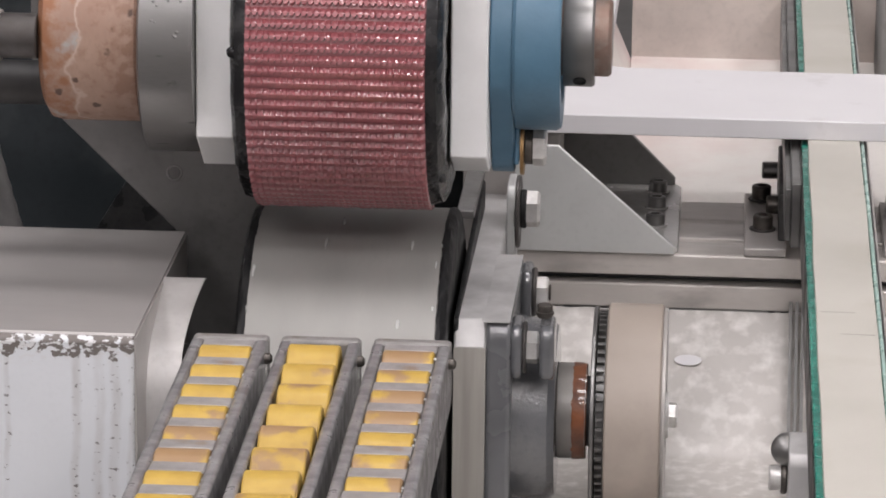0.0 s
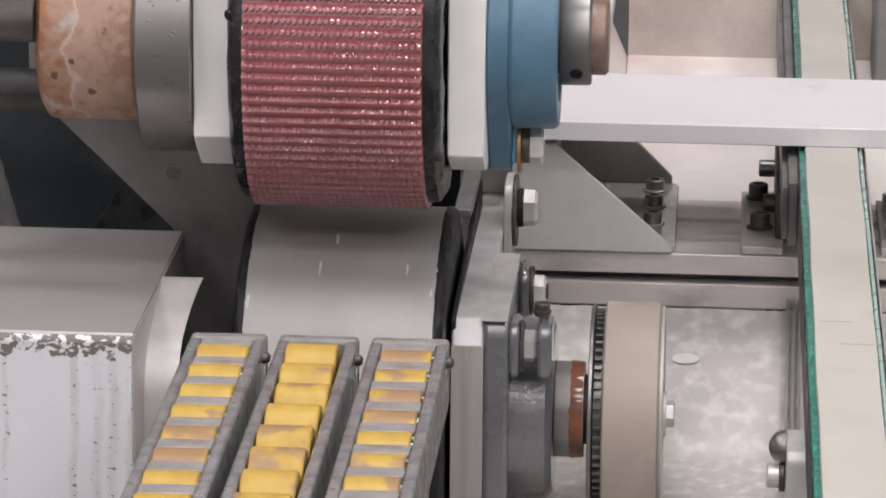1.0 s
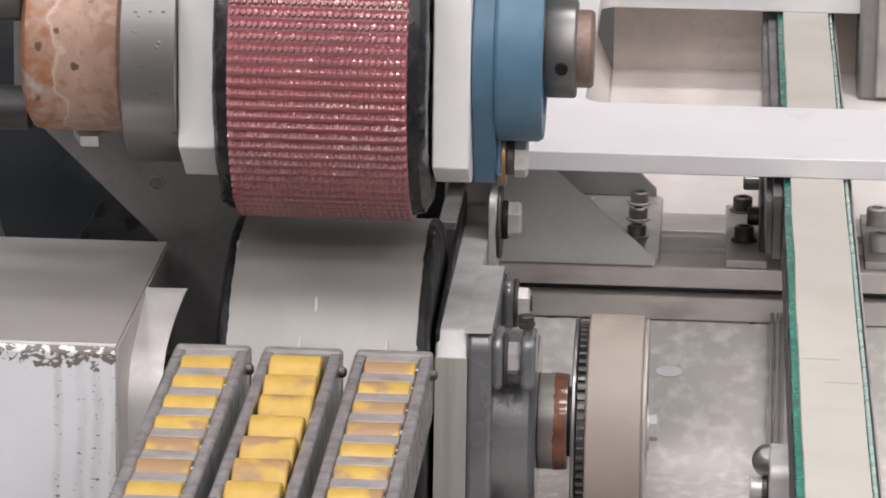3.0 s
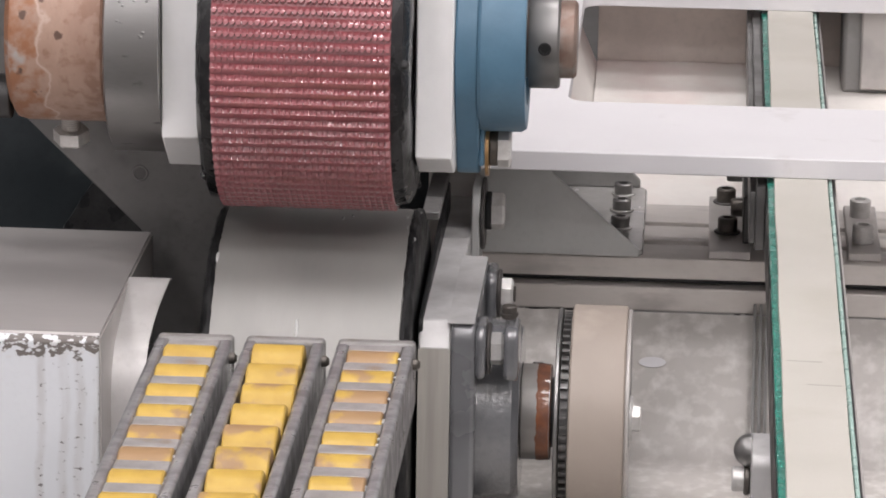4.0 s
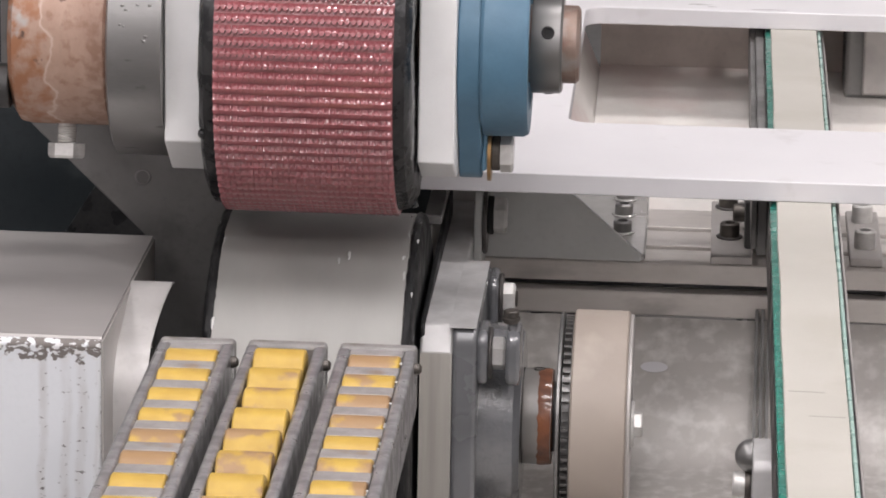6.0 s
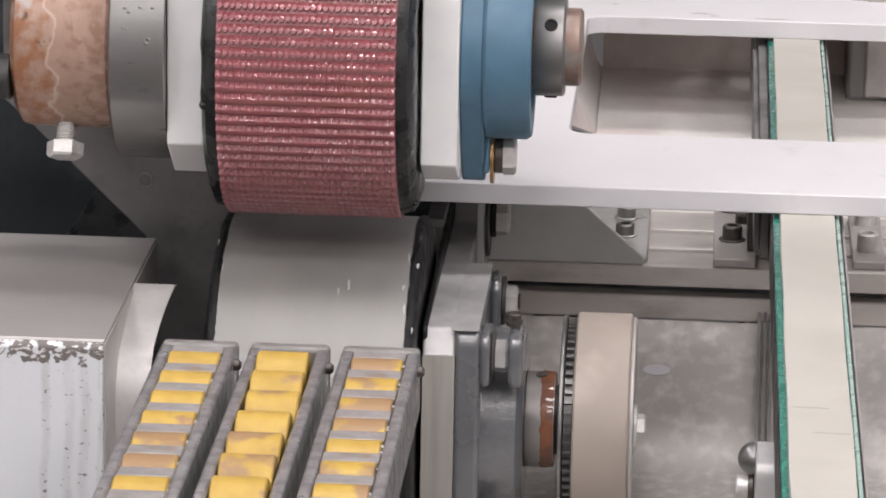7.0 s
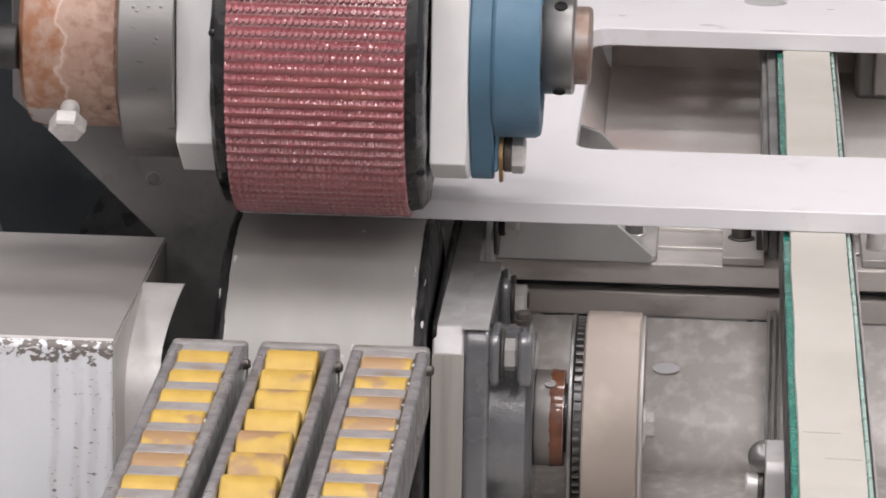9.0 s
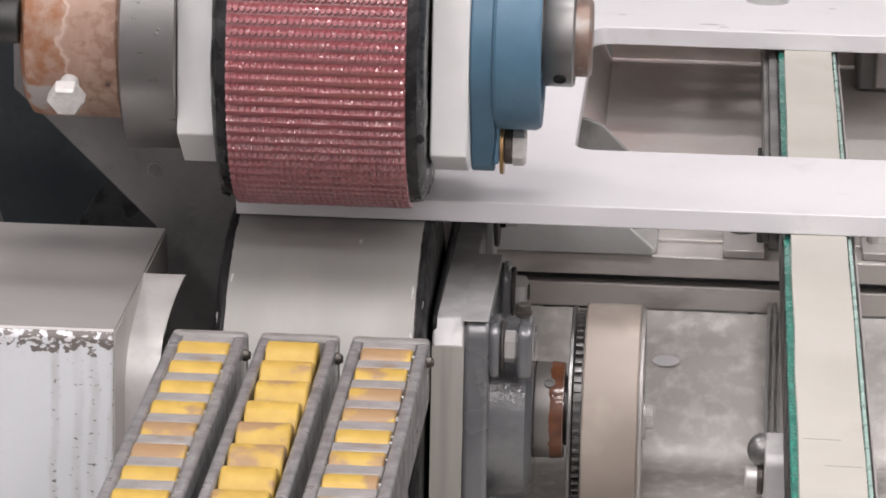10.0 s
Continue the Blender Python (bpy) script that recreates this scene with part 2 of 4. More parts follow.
PALEGREEN = mat("pale_green_edge", (0.36, 0.50, 0.45), (0.28, 0.42, 0.37), (0.2, 0.4), scale=60, fine=300, bump=0.1, coat=0.3)
TRACKGREY = mat("grey_track_profile", (0.30, 0.293, 0.297), (0.19, 0.186, 0.19), (0.25, 0.5), 0.25, scale=75, fine=330, bump=0.3, coat=0.4, wet=110, grain=0.4,
                stain_glint=((0.17, 0.165, 0.165), 48, 0.58, 0.66, 0.4))
COVERGREY = mat("grey_plastic_cover", (0.29, 0.275, 0.27), (0.215, 0.205, 0.20), (0.42, 0.6), scale=60, fine=300, bump=0.3, coat=0.2, wet=120, grain=0.35,
                stain_glint=((0.20, 0.15, 0.11), 40, 0.58, 0.68, 0.4))
ENDGREY = mat("grey_end_plate", (0.235, 0.225, 0.215), (0.16, 0.152, 0.148), (0.4, 0.6), scale=60, fine=300, bump=0.3, coat=0.1, wet=120, grain=0.3,
              stain_glint=((0.10, 0.085, 0.065), 45, 0.60, 0.70, 0.5))
TAN = mat("tan_rubber_tyre", (0.375, 0.322, 0.278), (0.325, 0.277, 0.237), (0.45, 0.6), scale=12, fine=260, bump=0.06, grain=0.1, coat=0.02, wet=40, stain_glint=((0.46, 0.40, 0.345), 16, 0.52, 0.72, 0.35))
ZINC = mat("zinc_bolt", (0.66, 0.65, 0.63), (0.52, 0.51, 0.49), (0.28, 0.42), 0.35, scale=120, fine=700, bump=0.15)
BRASS = mat("brass_washer", (0.46, 0.30, 0.15), (0.36, 0.22, 0.10), (0.3, 0.45), 0.9, scale=90, fine=500, bump=0.1)
DARKBOLT = mat("black_oxide_bolt", (0.085, 0.077, 0.070), (0.13, 0.115, 0.10), (0.35, 0.55), 0.6, scale=120, fine=500, bump=0.2)
DARKPAINT = mat("blue_black_paint", (0.013, 0.017, 0.019), (0.022, 0.027, 0.030), (0.25, 0.45), scale=9, fine=150, bump=0.15,
                stain_glint=((0.075, 0.082, 0.086), 13, 0.52, 0.78, 0.4))
HALLWALL = mat("hall_wall_paint", (0.74, 0.73, 0.73), (0.68, 0.67, 0.67), (0.7, 0.9), scale=2, fine=60, bump=0.1)
CONCRETE = mat("concrete_floor", (0.13, 0.125, 0.12), (0.10, 0.097, 0.095), (0.4, 0.7), scale=2, fine=60, bump=0.2)


def hub_material():
    """Flash rust: rough orange near the free end, a pale tide line, smooth pinkish brown beyond, dark pits and a bare grey patch."""
    m = mat("flash_rust_hub", (0.42, 0.288, 0.222), (0.33, 0.21, 0.158), (0.4, 0.6), 0.1, scale=22, fine=260, bump=0.35, grain=0.25, stretch=(1.6, 1, 1))
    n, k = m.node_tree.nodes, m.node_tree.links
    b = n["Principled BSDF"]
    col = b.inputs["Base Color"].links[0].from_socket
    co = n.new("ShaderNodeTexCoord")
    sep = n.new("ShaderNodeSeparateXYZ")
    k.new(co.outputs["Object"], sep.inputs[0])

    def noise_at(s, detail):
        q = n.new("ShaderNodeTexNoise")
        q.inputs["Scale"].default_value, q.inputs["Detail"].default_value = s, detail
        k.new(co.outputs["Object"], q.inputs["Vector"])
        return q.outputs["Fac"]

    def ramp(src, lo, hi, a=0.0, c=1.0):
        q = n.new("ShaderNodeMapRange")
        for key, v in (("From Min", lo), ("From Max", hi), ("To Min", a), ("To Max", c)):
            q.inputs[key].default_value = v
        k.new(src, q.inputs["Value"])
        return q.outputs["Result"]

    def calc(op, a, c):
        q = n.new("ShaderNodeMath")
        q.operation = op
        for i, v in enumerate((a, c)):
            if isinstance(v, float):
                q.inputs[i].default_value = v
            else:
                k.new(v, q.inputs[i])
        return q.outputs[0]

    def over(fac, colour):
        q = n.new("ShaderNodeMix")
        q.data_type = "RGBA"
        k.new(fac, q.inputs["Factor"])
        k.new(col, q.inputs[6])
        q.inputs[7].default_value = (*colour, 1)
        return q.outputs[2]

    # distance from the wavering tide line, along the axis
    side = calc("ADD", sep.outputs["X"], ramp(noise_at(38, 5), 0.3, 0.7, 0.157, 0.173))
    near_end = ramp(side, 0.0, -0.002)
    rough = noise_at(95, 8)
    reach = ramp(sep.outputs["X"], -0.191, -0.160, 0.20, -0.02)
    col = over(calc("MULTIPLY", near_end, ramp(calc("ADD", rough, reach), 0.48, 0.70)), (0.29, 0.13, 0.066))
    streak = ramp(sep.outputs["X"], -0.150, -0.126, -0.02, 0.12)
    col = over(calc("MULTIPLY", ramp(side, 0.002, 0.008), ramp(calc("ADD", noise_at(120, 8), streak), 0.50, 0.66, 0, 0.75)), (0.25, 0.14, 0.095))
    col = over(ramp(calc("ABSOLUTE", side, 0.0), 0.0022, 0.0003, 0, 0.5), (0.58, 0.47, 0.40))
    col = over(calc("MULTIPLY", near_end, ramp(noise_at(17, 6), 0.55, 0.58)), (0.38, 0.35, 0.33))
    vo = n.new("ShaderNodeTexVoronoi")
    vo.inputs["Scale"].default_value = 80
    wob = n.new("ShaderNodeTexNoise")
    wob.inputs["Scale"].default_value = 190
    k.new(co.outputs["Object"], wob.inputs["Vector"])
    shift = n.new("ShaderNodeVectorMath")
    shift.operation = "MULTIPLY_ADD"
    k.new(wob.outputs["Color"], shift.inputs[0])
    shift.inputs[1].default_value = (0.006, 0.006, 0.006)
    k.new(co.outputs["Object"], shift.inputs[2])
    k.new(shift.outputs[0], vo.inputs["Vector"])
    pick = n.new("ShaderNodeSeparateColor")
    k.new(vo.outputs["Color"], pick.inputs[0])
    pit = calc("MULTIPLY", ramp(vo.outputs["Distance"], 0.26, 0.16), ramp(calc("ADD", pick.outputs[0], ramp(noise_at(20, 3), 0.4, 0.65, -0.3, 0.3)), 0.66, 0.70))
    col = over(calc("MULTIPLY", pit, 0.95), (0.10, 0.058, 0.042))
    k.new(col, b.inputs["Base Color"])
    return m


def drum_material():
    """Grey drum lagging under a film of water."""
    return mat("wet_grey_drum", (0.31, 0.304, 0.288), (0.27, 0.265, 0.252), (0.36, 0.42), 0.25, scale=10, fine=120, bump=0.05, grain=0.06,
               stretch=(2.5, 1, 1), coat=0.0, stain_glint=((0.30, 0.295, 0.28), 9, 0.50, 0.8, 0.39))


def yellow_material(dirt):
    """Yellow plastic with a brown film that differs from wheel to wheel."""
    m = mat("yellow_wheel", (0.49, 0.325, 0.062), (0.41, 0.262, 0.05), (0.42, 0.55), scale=60, fine=400, bump=0.15, grain=0.1, coat=0.08, wet=90)
    n, k = m.node_tree.nodes, m.node_tree.links
    b = n["Principled BSDF"]
    src = b.inputs["Base Color"].links[0].from_socket
    info = n.new("ShaderNodeObjectInfo")
    co = n.new("ShaderNodeTexCoord")
    add = n.new("ShaderNodeVectorMath")
    add.operation = "MULTIPLY_ADD"
    k.new(info.outputs["Random"], add.inputs[0])
    add.inputs[1].default_value = (3, 7, 5)
    k.new(co.outputs["Object"], add.inputs[2])
    q = n.new("ShaderNodeTexNoise")
    q.inputs["Scale"].default_value, q.inputs["Detail"].default_value = 34, 5
    k.new(add.outputs[0], q.inputs["Vector"])
    sm = n.new("ShaderNodeMath")
    sm.operation = "ADD"
    r = n.new("ShaderNodeMapRange")
    for key, v in (("From Min", 0), ("From Max", 1), ("To Min", dirt - 0.02), ("To Max", dirt + 0.02)):
        r.inputs[key].default_value = v
    k.new(info.outputs["Random"], r.inputs["Value"])
    k.new(q.outputs["Fac"], sm.inputs[0])
    k.new(r.outputs["Result"], sm.inputs[1])
    f = n.new("ShaderNodeMapRange")
    for key, v in (("From Min", 0.53), ("From Max", 0.60), ("To Min", 0), ("To Max", 0.85)):
        f.inputs[key].default_value = v
    k.new(sm.outputs[0], f.inputs["Value"])
    mx = n.new("ShaderNodeMix")
    mx.data_type = "RGBA"
    k.new(f.outputs["Result"], mx.inputs["Factor"])
    k.new(src, mx.inputs[6])
    mx.inputs[7].default_value = (0.27, 0.162, 0.095, 1)
    k.new(mx.outputs[2], b.inputs["Base Color"])
    return m


def casing_material():
    """White paint, flaked off in a ragged band at the top edge, with grey run marks down the face."""
    m = mat("flaked_white_paint", (0.70, 0.72, 0.74), (0.64, 0.66, 0.68), (0.4, 0.55), scale=8, fine=300, bump=0.06, grain=0.05)
    n, k = m.node_tree.nodes, m.node_tree.links
    b = n["Principled BSDF"]
    src = b.inputs["Base Color"].links[0].from_socket
    co = n.new("ShaderNodeTexCoord")
    sep = n.new("ShaderNodeSeparateXYZ")
    k.new(co.outputs["Object"], sep.inputs[0])

    def noise_at(s, stretch=(1, 1, 1), detail=6.0):
        mp = n.new("ShaderNodeMapping")
        mp.inputs["Scale"].default_value = stretch
        k.new(co.outputs["Object"], mp.inputs["Vector"])
        q = n.new("ShaderNodeTexNoise")
        q.inputs["Scale"].default_value, q.inputs["Detail"].default_value = s, detail
        k.new(mp.outputs["Vector"], q.inputs["Vector"])
        return q.outputs["Fac"]

    def ramp(v, lo, hi, a=0.0, c=1.0):
        q = n.new("ShaderNodeMapRange")
        for key, value in (("From Min", lo), ("From Max", hi), ("To Min", a), ("To Max", c)):
            q.inputs[key].default_value = value
        k.new(v, q.inputs["Value"])
        return q.outputs["Result"]

    def calc(op, a, c):
        q = n.new("ShaderNodeMath")
        q.operation = op
        for slot, v in enumerate((a, c)):
            if isinstance(v, float):
                q.inputs[slot].default_value = v
            else:
                k.new(v, q.inputs[slot])
        return q.outputs[0]

    def over(fac, colour, below):
        q = n.new("ShaderNodeMix")
        q.data_type = "RGBA"
        k.new(fac, q.inputs["Factor"])
        k.new(below, q.inputs[6])
        q.inputs[7].default_value = (*colour, 1)
        return q.outputs[2]

    # five wavering runs down the face
    sway = ramp(noise_at(14, (0.2, 0.2, 1), 3), 0.3, 0.7, -0.004, 0.004)
    along = calc("ADD", sep.outputs["X"], sway)
    runs = None
    for x, w in ((0.022, 0.002), (0.065, 0.0025), (0.1100, 0.0038), (0.1250, 0.0042), (0.1355, 0.0042), (0.1475, 0.0040), (-0.05, 0.003), (-0.10, 0.004)):
        one = ramp(calc("ABSOLUTE", calc("SUBTRACT", along, x), 0.0), w, w * 0.35)
        runs = one if runs is None else calc("MAXIMUM", runs, one)
    worn = calc("MULTIPLY", runs, ramp(noise_at(60, (1, 1, 0.3)), 0.36, 0.62, 0.0, 0.65))
    src = over(worn, (0.50, 0.49, 0.48), src)
    nick = calc("MULTIPLY", runs, ramp(noise_at(210, (1, 1, 1.6), 4), 0.62, 0.66))
    src = over(nick, (0.17, 0.16, 0.155), src)
    # bare metal along the top edge, with islands of paint left on it
    edge = calc("ADD", ramp(sep.outputs["Z"], -0.058, -0.036, -0.34, 0.14), noise_at(120, (1, 1, 1.3), 9))
    edge = calc("ADD", edge, calc("MULTIPLY", runs, 0.09))
    src = over(ramp(edge, 0.585, 0.615), (0.16, 0.142, 0.13), src)
    island = calc("MULTIPLY", ramp(sep.outputs["Z"], -0.050, -0.038), ramp(noise_at(170, (1, 1, 2.0), 6), 0.55, 0.58))
    src = over(island, (0.66, 0.66, 0.66), src)
    k.new(src, b.inputs["Base Color"])
    return m


DRUM = drum_material()
DRUM.node_tree.nodes["Principled BSDF"].inputs["Specular IOR Level"].default_value = 0.3
RUST = hub_material()
# whitish, not clear: the beads carry the wet surface's glints in their colour
WATER = bpy.data.materials.new("whitish_water")
WATER.use_nodes = True
for key, value in (("Base Color", (0.80, 0.80, 0.79, 1)), ("Roughness", 0.06), ("IOR", 1.33), ("Transmission Weight", 0.35), ("Coat Weight", 1.0)):
    WATER.node_tree.nodes["Principled BSDF"].inputs[key].default_value = value
YELLOW, WORN, BROWN = yellow_material(-0.10), yellow_material(0.03), yellow_material(0.085)
CASING = casing_material()
TUBE = bpy.data.materials.new("lamp_diffuser")
TUBE.use_nodes = True
TUBE.node_tree.nodes["Principled BSDF"].inputs["Emission Color"].default_value = (1.0, 0.948, 0.962, 1)
TUBE.node_tree.nodes["Principled BSDF"].inputs["Emission Strength"].default_value = 4.0


# ---- the hall, added unseen: pale walls bounce light, lamp rows placed to balance it ----
def hall():
    tagged(part("floor", box(-5, 5, -6, 6, -0.95, -0.85), CONCRETE, smooth=False), "worn grey concrete hall floor", "floor", kind="structure")
    for name, b in (("wall_north", (-5, 5, 6.0, 6.15, -0.85, 3.8)), ("wall_south", (-5, 5, -6.15, -6.0, -0.85, 3.8)),
                    ("wall_west", (-5.15, -5, -6, 6, -0.85, 3.8)), ("wall_east", (5, 5.15, -6, 6, -0.85, 3.8))):
        tagged(part(name, box(*b), HALLWALL, smooth=False), "plain light grey painted hall wall", "wall", kind="structure")
    tagged(part("ceiling", box(-5, 5, -6, 6, 3.8, 3.95), HALLWALL, smooth=False), "plain light grey hall ceiling", "ceiling", kind="structure")
    first = None
    for i, x in enumerate((-2.4, 0.3, 3.0)):
        for j, y in enumerate((-5.2, -3.5, -1.8, 0.4)):
            if first is None:
                first = thing("ceiling_lamp", "long white panel lamp fixed under the hall ceiling", "lamp", (x, y, 3.8), "hall lamps")
                part("housing", box(-0.65, 0.65, -0.32, 0.32, -0.06, 0.0), ALU, first, bevel=0.01)
                part("diffuser", box(-0.62, 0.62, -0.29, 0.29, -0.09, -0.0602), TUBE, first, bevel=0.01)
            else:
                copy_thing(first, pose(x, y, 3.8))
            a = bpy.data.lights.new("tube_light", "AREA")
            a.shape, a.size, a.size_y, a.energy, a.color = "RECTANGLE", 1.2, 0.55, 36, (1.0, 0.948, 0.962)
            lamp = new("tube_light", a)
            lamp.location = (x, y, 3.70)


# ---- upper roller: turns about its axis ----
def red_cover(parent):
    """Rough-top lagging: rows of small blunt teeth round the roller."""
    rows, cols = 96, 29
    x0, x1 = -0.048, 0.068
    u_steps = [(0.0, 0.0), (0.09, 0.30), (0.25, 0.72), (0.41, 0.95), (0.74, 0.98), (0.84, 0.0)]
    v_steps = [(0.0, 0.0), (0.15, 0.55), (0.29, 1.0), (0.71, 1.0), (0.85, 0.55)]
    bm = bmesh.new()
    rings = []
    r0, h = R_UP - 0.0032, 0.0032
    rnd = random.Random(2)
    tooth = [[rnd.uniform(0.88, 1.05) for _ in range(cols + 1)] for _ in range(rows)]
    facet = [[rnd.uniform(-0.09, 0.09) for _ in range(cols + 1)] for _ in range(rows)]
    for i in range(rows):
        for du, hu in u_steps:
            ring = []
            t0 = 2 * math.pi * (i + du) / rows
            for j in range(cols):
                for dv, hv in v_steps:
                    # the lower edge of a tooth is scalloped, its upper edge notched
                    t = t0 - (2 * math.pi / rows) * (0.27 * (1 - hv) if du > 0.6 else 0.0)
                    x = x0 + (x1 - x0) * (j + dv) / cols
                    hv2 = (0.90 + 0.10 * hv) if du > 0.3 else (0.40 + 0.60 * hv)
                    r = r0 + h * (hu + (facet[i][j] if 0.05 < du < 0.3 else 0.0)) * hv2 * tooth[i][j] + (rnd.uniform(-0.00002, 0.00002) if hu else 0.0)
                    ring.append(bm.verts.new((x, r * math.cos(t), r * math.sin(t))))
            t = t0
            ring.append(bm.verts.new((x1, r0 * math.cos(t), r0 * math.sin(t))))
            ring.append(bm.verts.new((x1, (r0 - 0.006) * math.cos(t), (r0 - 0.006) * math.sin(t))))
            ring.insert(0, bm.verts.new((x0, (r0 - 0.006) * math.cos(t), (r0 - 0.006) * math.sin(t))))
            rings.append(ring)
    for p, q in zip(rings, rings[1:] + rings[:1]):
        for a in range(len(p) - 1):
            bm.faces.new((p[a], p[a + 1], q[a + 1], q[a]))
    return part("rubber_cover", bm, RED, parent, "red rough-top rubber with rows of small teeth", smooth=False)


def around(bm, angle):
    """Turns a bmesh about the x axis by degrees."""
    bmesh.ops.rotate(bm, verts=bm.verts, cent=(0, 0, 0), matrix=Matrix.Rotation(radians(angle), 3, "X"))
    return bm


def lumpy(bm, amount, seed, scale=60):
    for v in bm.verts:
        d = noise.noise(v.co * scale + Vector((seed, 0, 0)))
        v.co += v.co.normalized() * d * amount
    return bm


def upper_roller():
    root = thing("feed_roller", "red rubber-covered feed roller on a rusty shaft hub", "roller", (0, 0, AX))
    red_cover(root)
    body = lathe([(-0.0595, 0), (-0.0595, 0.098), (-0.058, 0.106), (-0.055, 0.112), (-0.049, 0.1135), (0.069, 0.1135), (0.075, 0.112), (0.0785, 0.106),
                  (0.0795, 0.096), (0.0795, 0.080), (0.078, 0.074), (0.078, 0)], 96)
    part("core", lumpy(body, 0.0016, 3, 70), BLACK, root, "black glued rubber core with uneven edges")
    # glue clots on the core's rim
    for k in range(7):
        a = 0.9 * k + 0.3
        s = 0.003 + 0.002 * RNG.random()
        bm = bmesh.new()
        bmesh.ops.create_icosphere(bm, subdivisions=2, radius=s)
        for v in bm.verts:
            v.co = v.co * (1 + 0.3 * noise.noise(v.co * 300)) + Vector((0.0765 if k % 2 else -0.0565, 0.109 * math.cos(a), 0.109 * math.sin(a)))
        part("glue_clot", bm, BLACK, root)
    part("shaft", lathe([(-0.196, 0), (-0.196, 0.024), (-0.1905, 0.026), (0.182, 0.026), (0.184, 0.024), (0.184, 0)], 48), SHAFT, root, "brown rusty shaft")
    lock = part("locking_ring", lathe([(0.1525, 0.026), (0.1525, 0.0325), (0.1535, 0.033), (0.1715, 0.033), (0.173, 0.0315), (0.173, 0.026)], 64), STEEL, root,
         "dark polished bearing inner ring")
    # hexagon-socket screw, facing the viewer half way through
    for turn in (84, 204):
        # shallow socket, blackened to stand for the shade of a deep one
        bm = lathe([(0.0320, 0.0046), (0.0340, 0.0042), (0.0340, 0.0030), (0.0331, 0.0028), (0.0331, 0)], 24, "z")
        around(bm, turn)
        bmesh.ops.translate(bm, verts=bm.verts, vec=(0.1635, 0, 0))
        part("set_screw", bm, SOCKET, lock, "black set screw with its socket's shade painted in")
    # rusty hub with its clamp bolt
    hub = part("hub", lathe([(-0.191, 0.026), (-0.191, 0.056), (-0.187, 0.0625), (-0.180, 0.064), (-0.127, 0.064), (-0.125, 0.0625), (-0.125, 0.026)], 80), RUST, root,
         "steel hub covered in orange flash rust")
    bolt = rod(0.060, 0.077, 0.0058, "z", n=24)
    for i in range(7):
        lathe([(0.0655 + i * 0.0016, 0.0056), (0.0663 + i * 0.0016, 0.0066), (0.0671 + i * 0.0016, 0.0056)], 24, "z", bm=bolt)
    hexhead(0.077, 0.087, 0.0215, "z", bm=bolt)
    around(bolt, 185)
    bmesh.ops.translate(bolt, verts=bolt.verts, vec=(-0.1575, 0, 0))
    part("clamp_bolt", bolt, ZINC, hub, "zinc hexagon clamp bolt half screwed in")
    # two coupling pins on the hub's outer face, one with its snap ring
    for k in range(2):
        a = radians(-58 + 116 * k)
        c = (0, -0.050 * math.cos(a), -0.050 * math.sin(a))
        # the second pin is darkened to sink into the shade behind it
        pin = part("coupling_pin", rod(-0.30, -0.1912, 0.0150, centre=c, n=32), DARKSTEEL if k else PINSTEEL, root, "coupling pin with shade put in its colour" if k else "dull steel coupling pin")
        if k == 0:
            part("snap_ring", lathe([(-0.2185, 0.0151), (-0.2185, 0.0170), (-0.2172, 0.0175), (-0.216, 0.0170), (-0.216, 0.0151)], 32, centre=c), ZINC, pin, "bright snap ring")
    return root


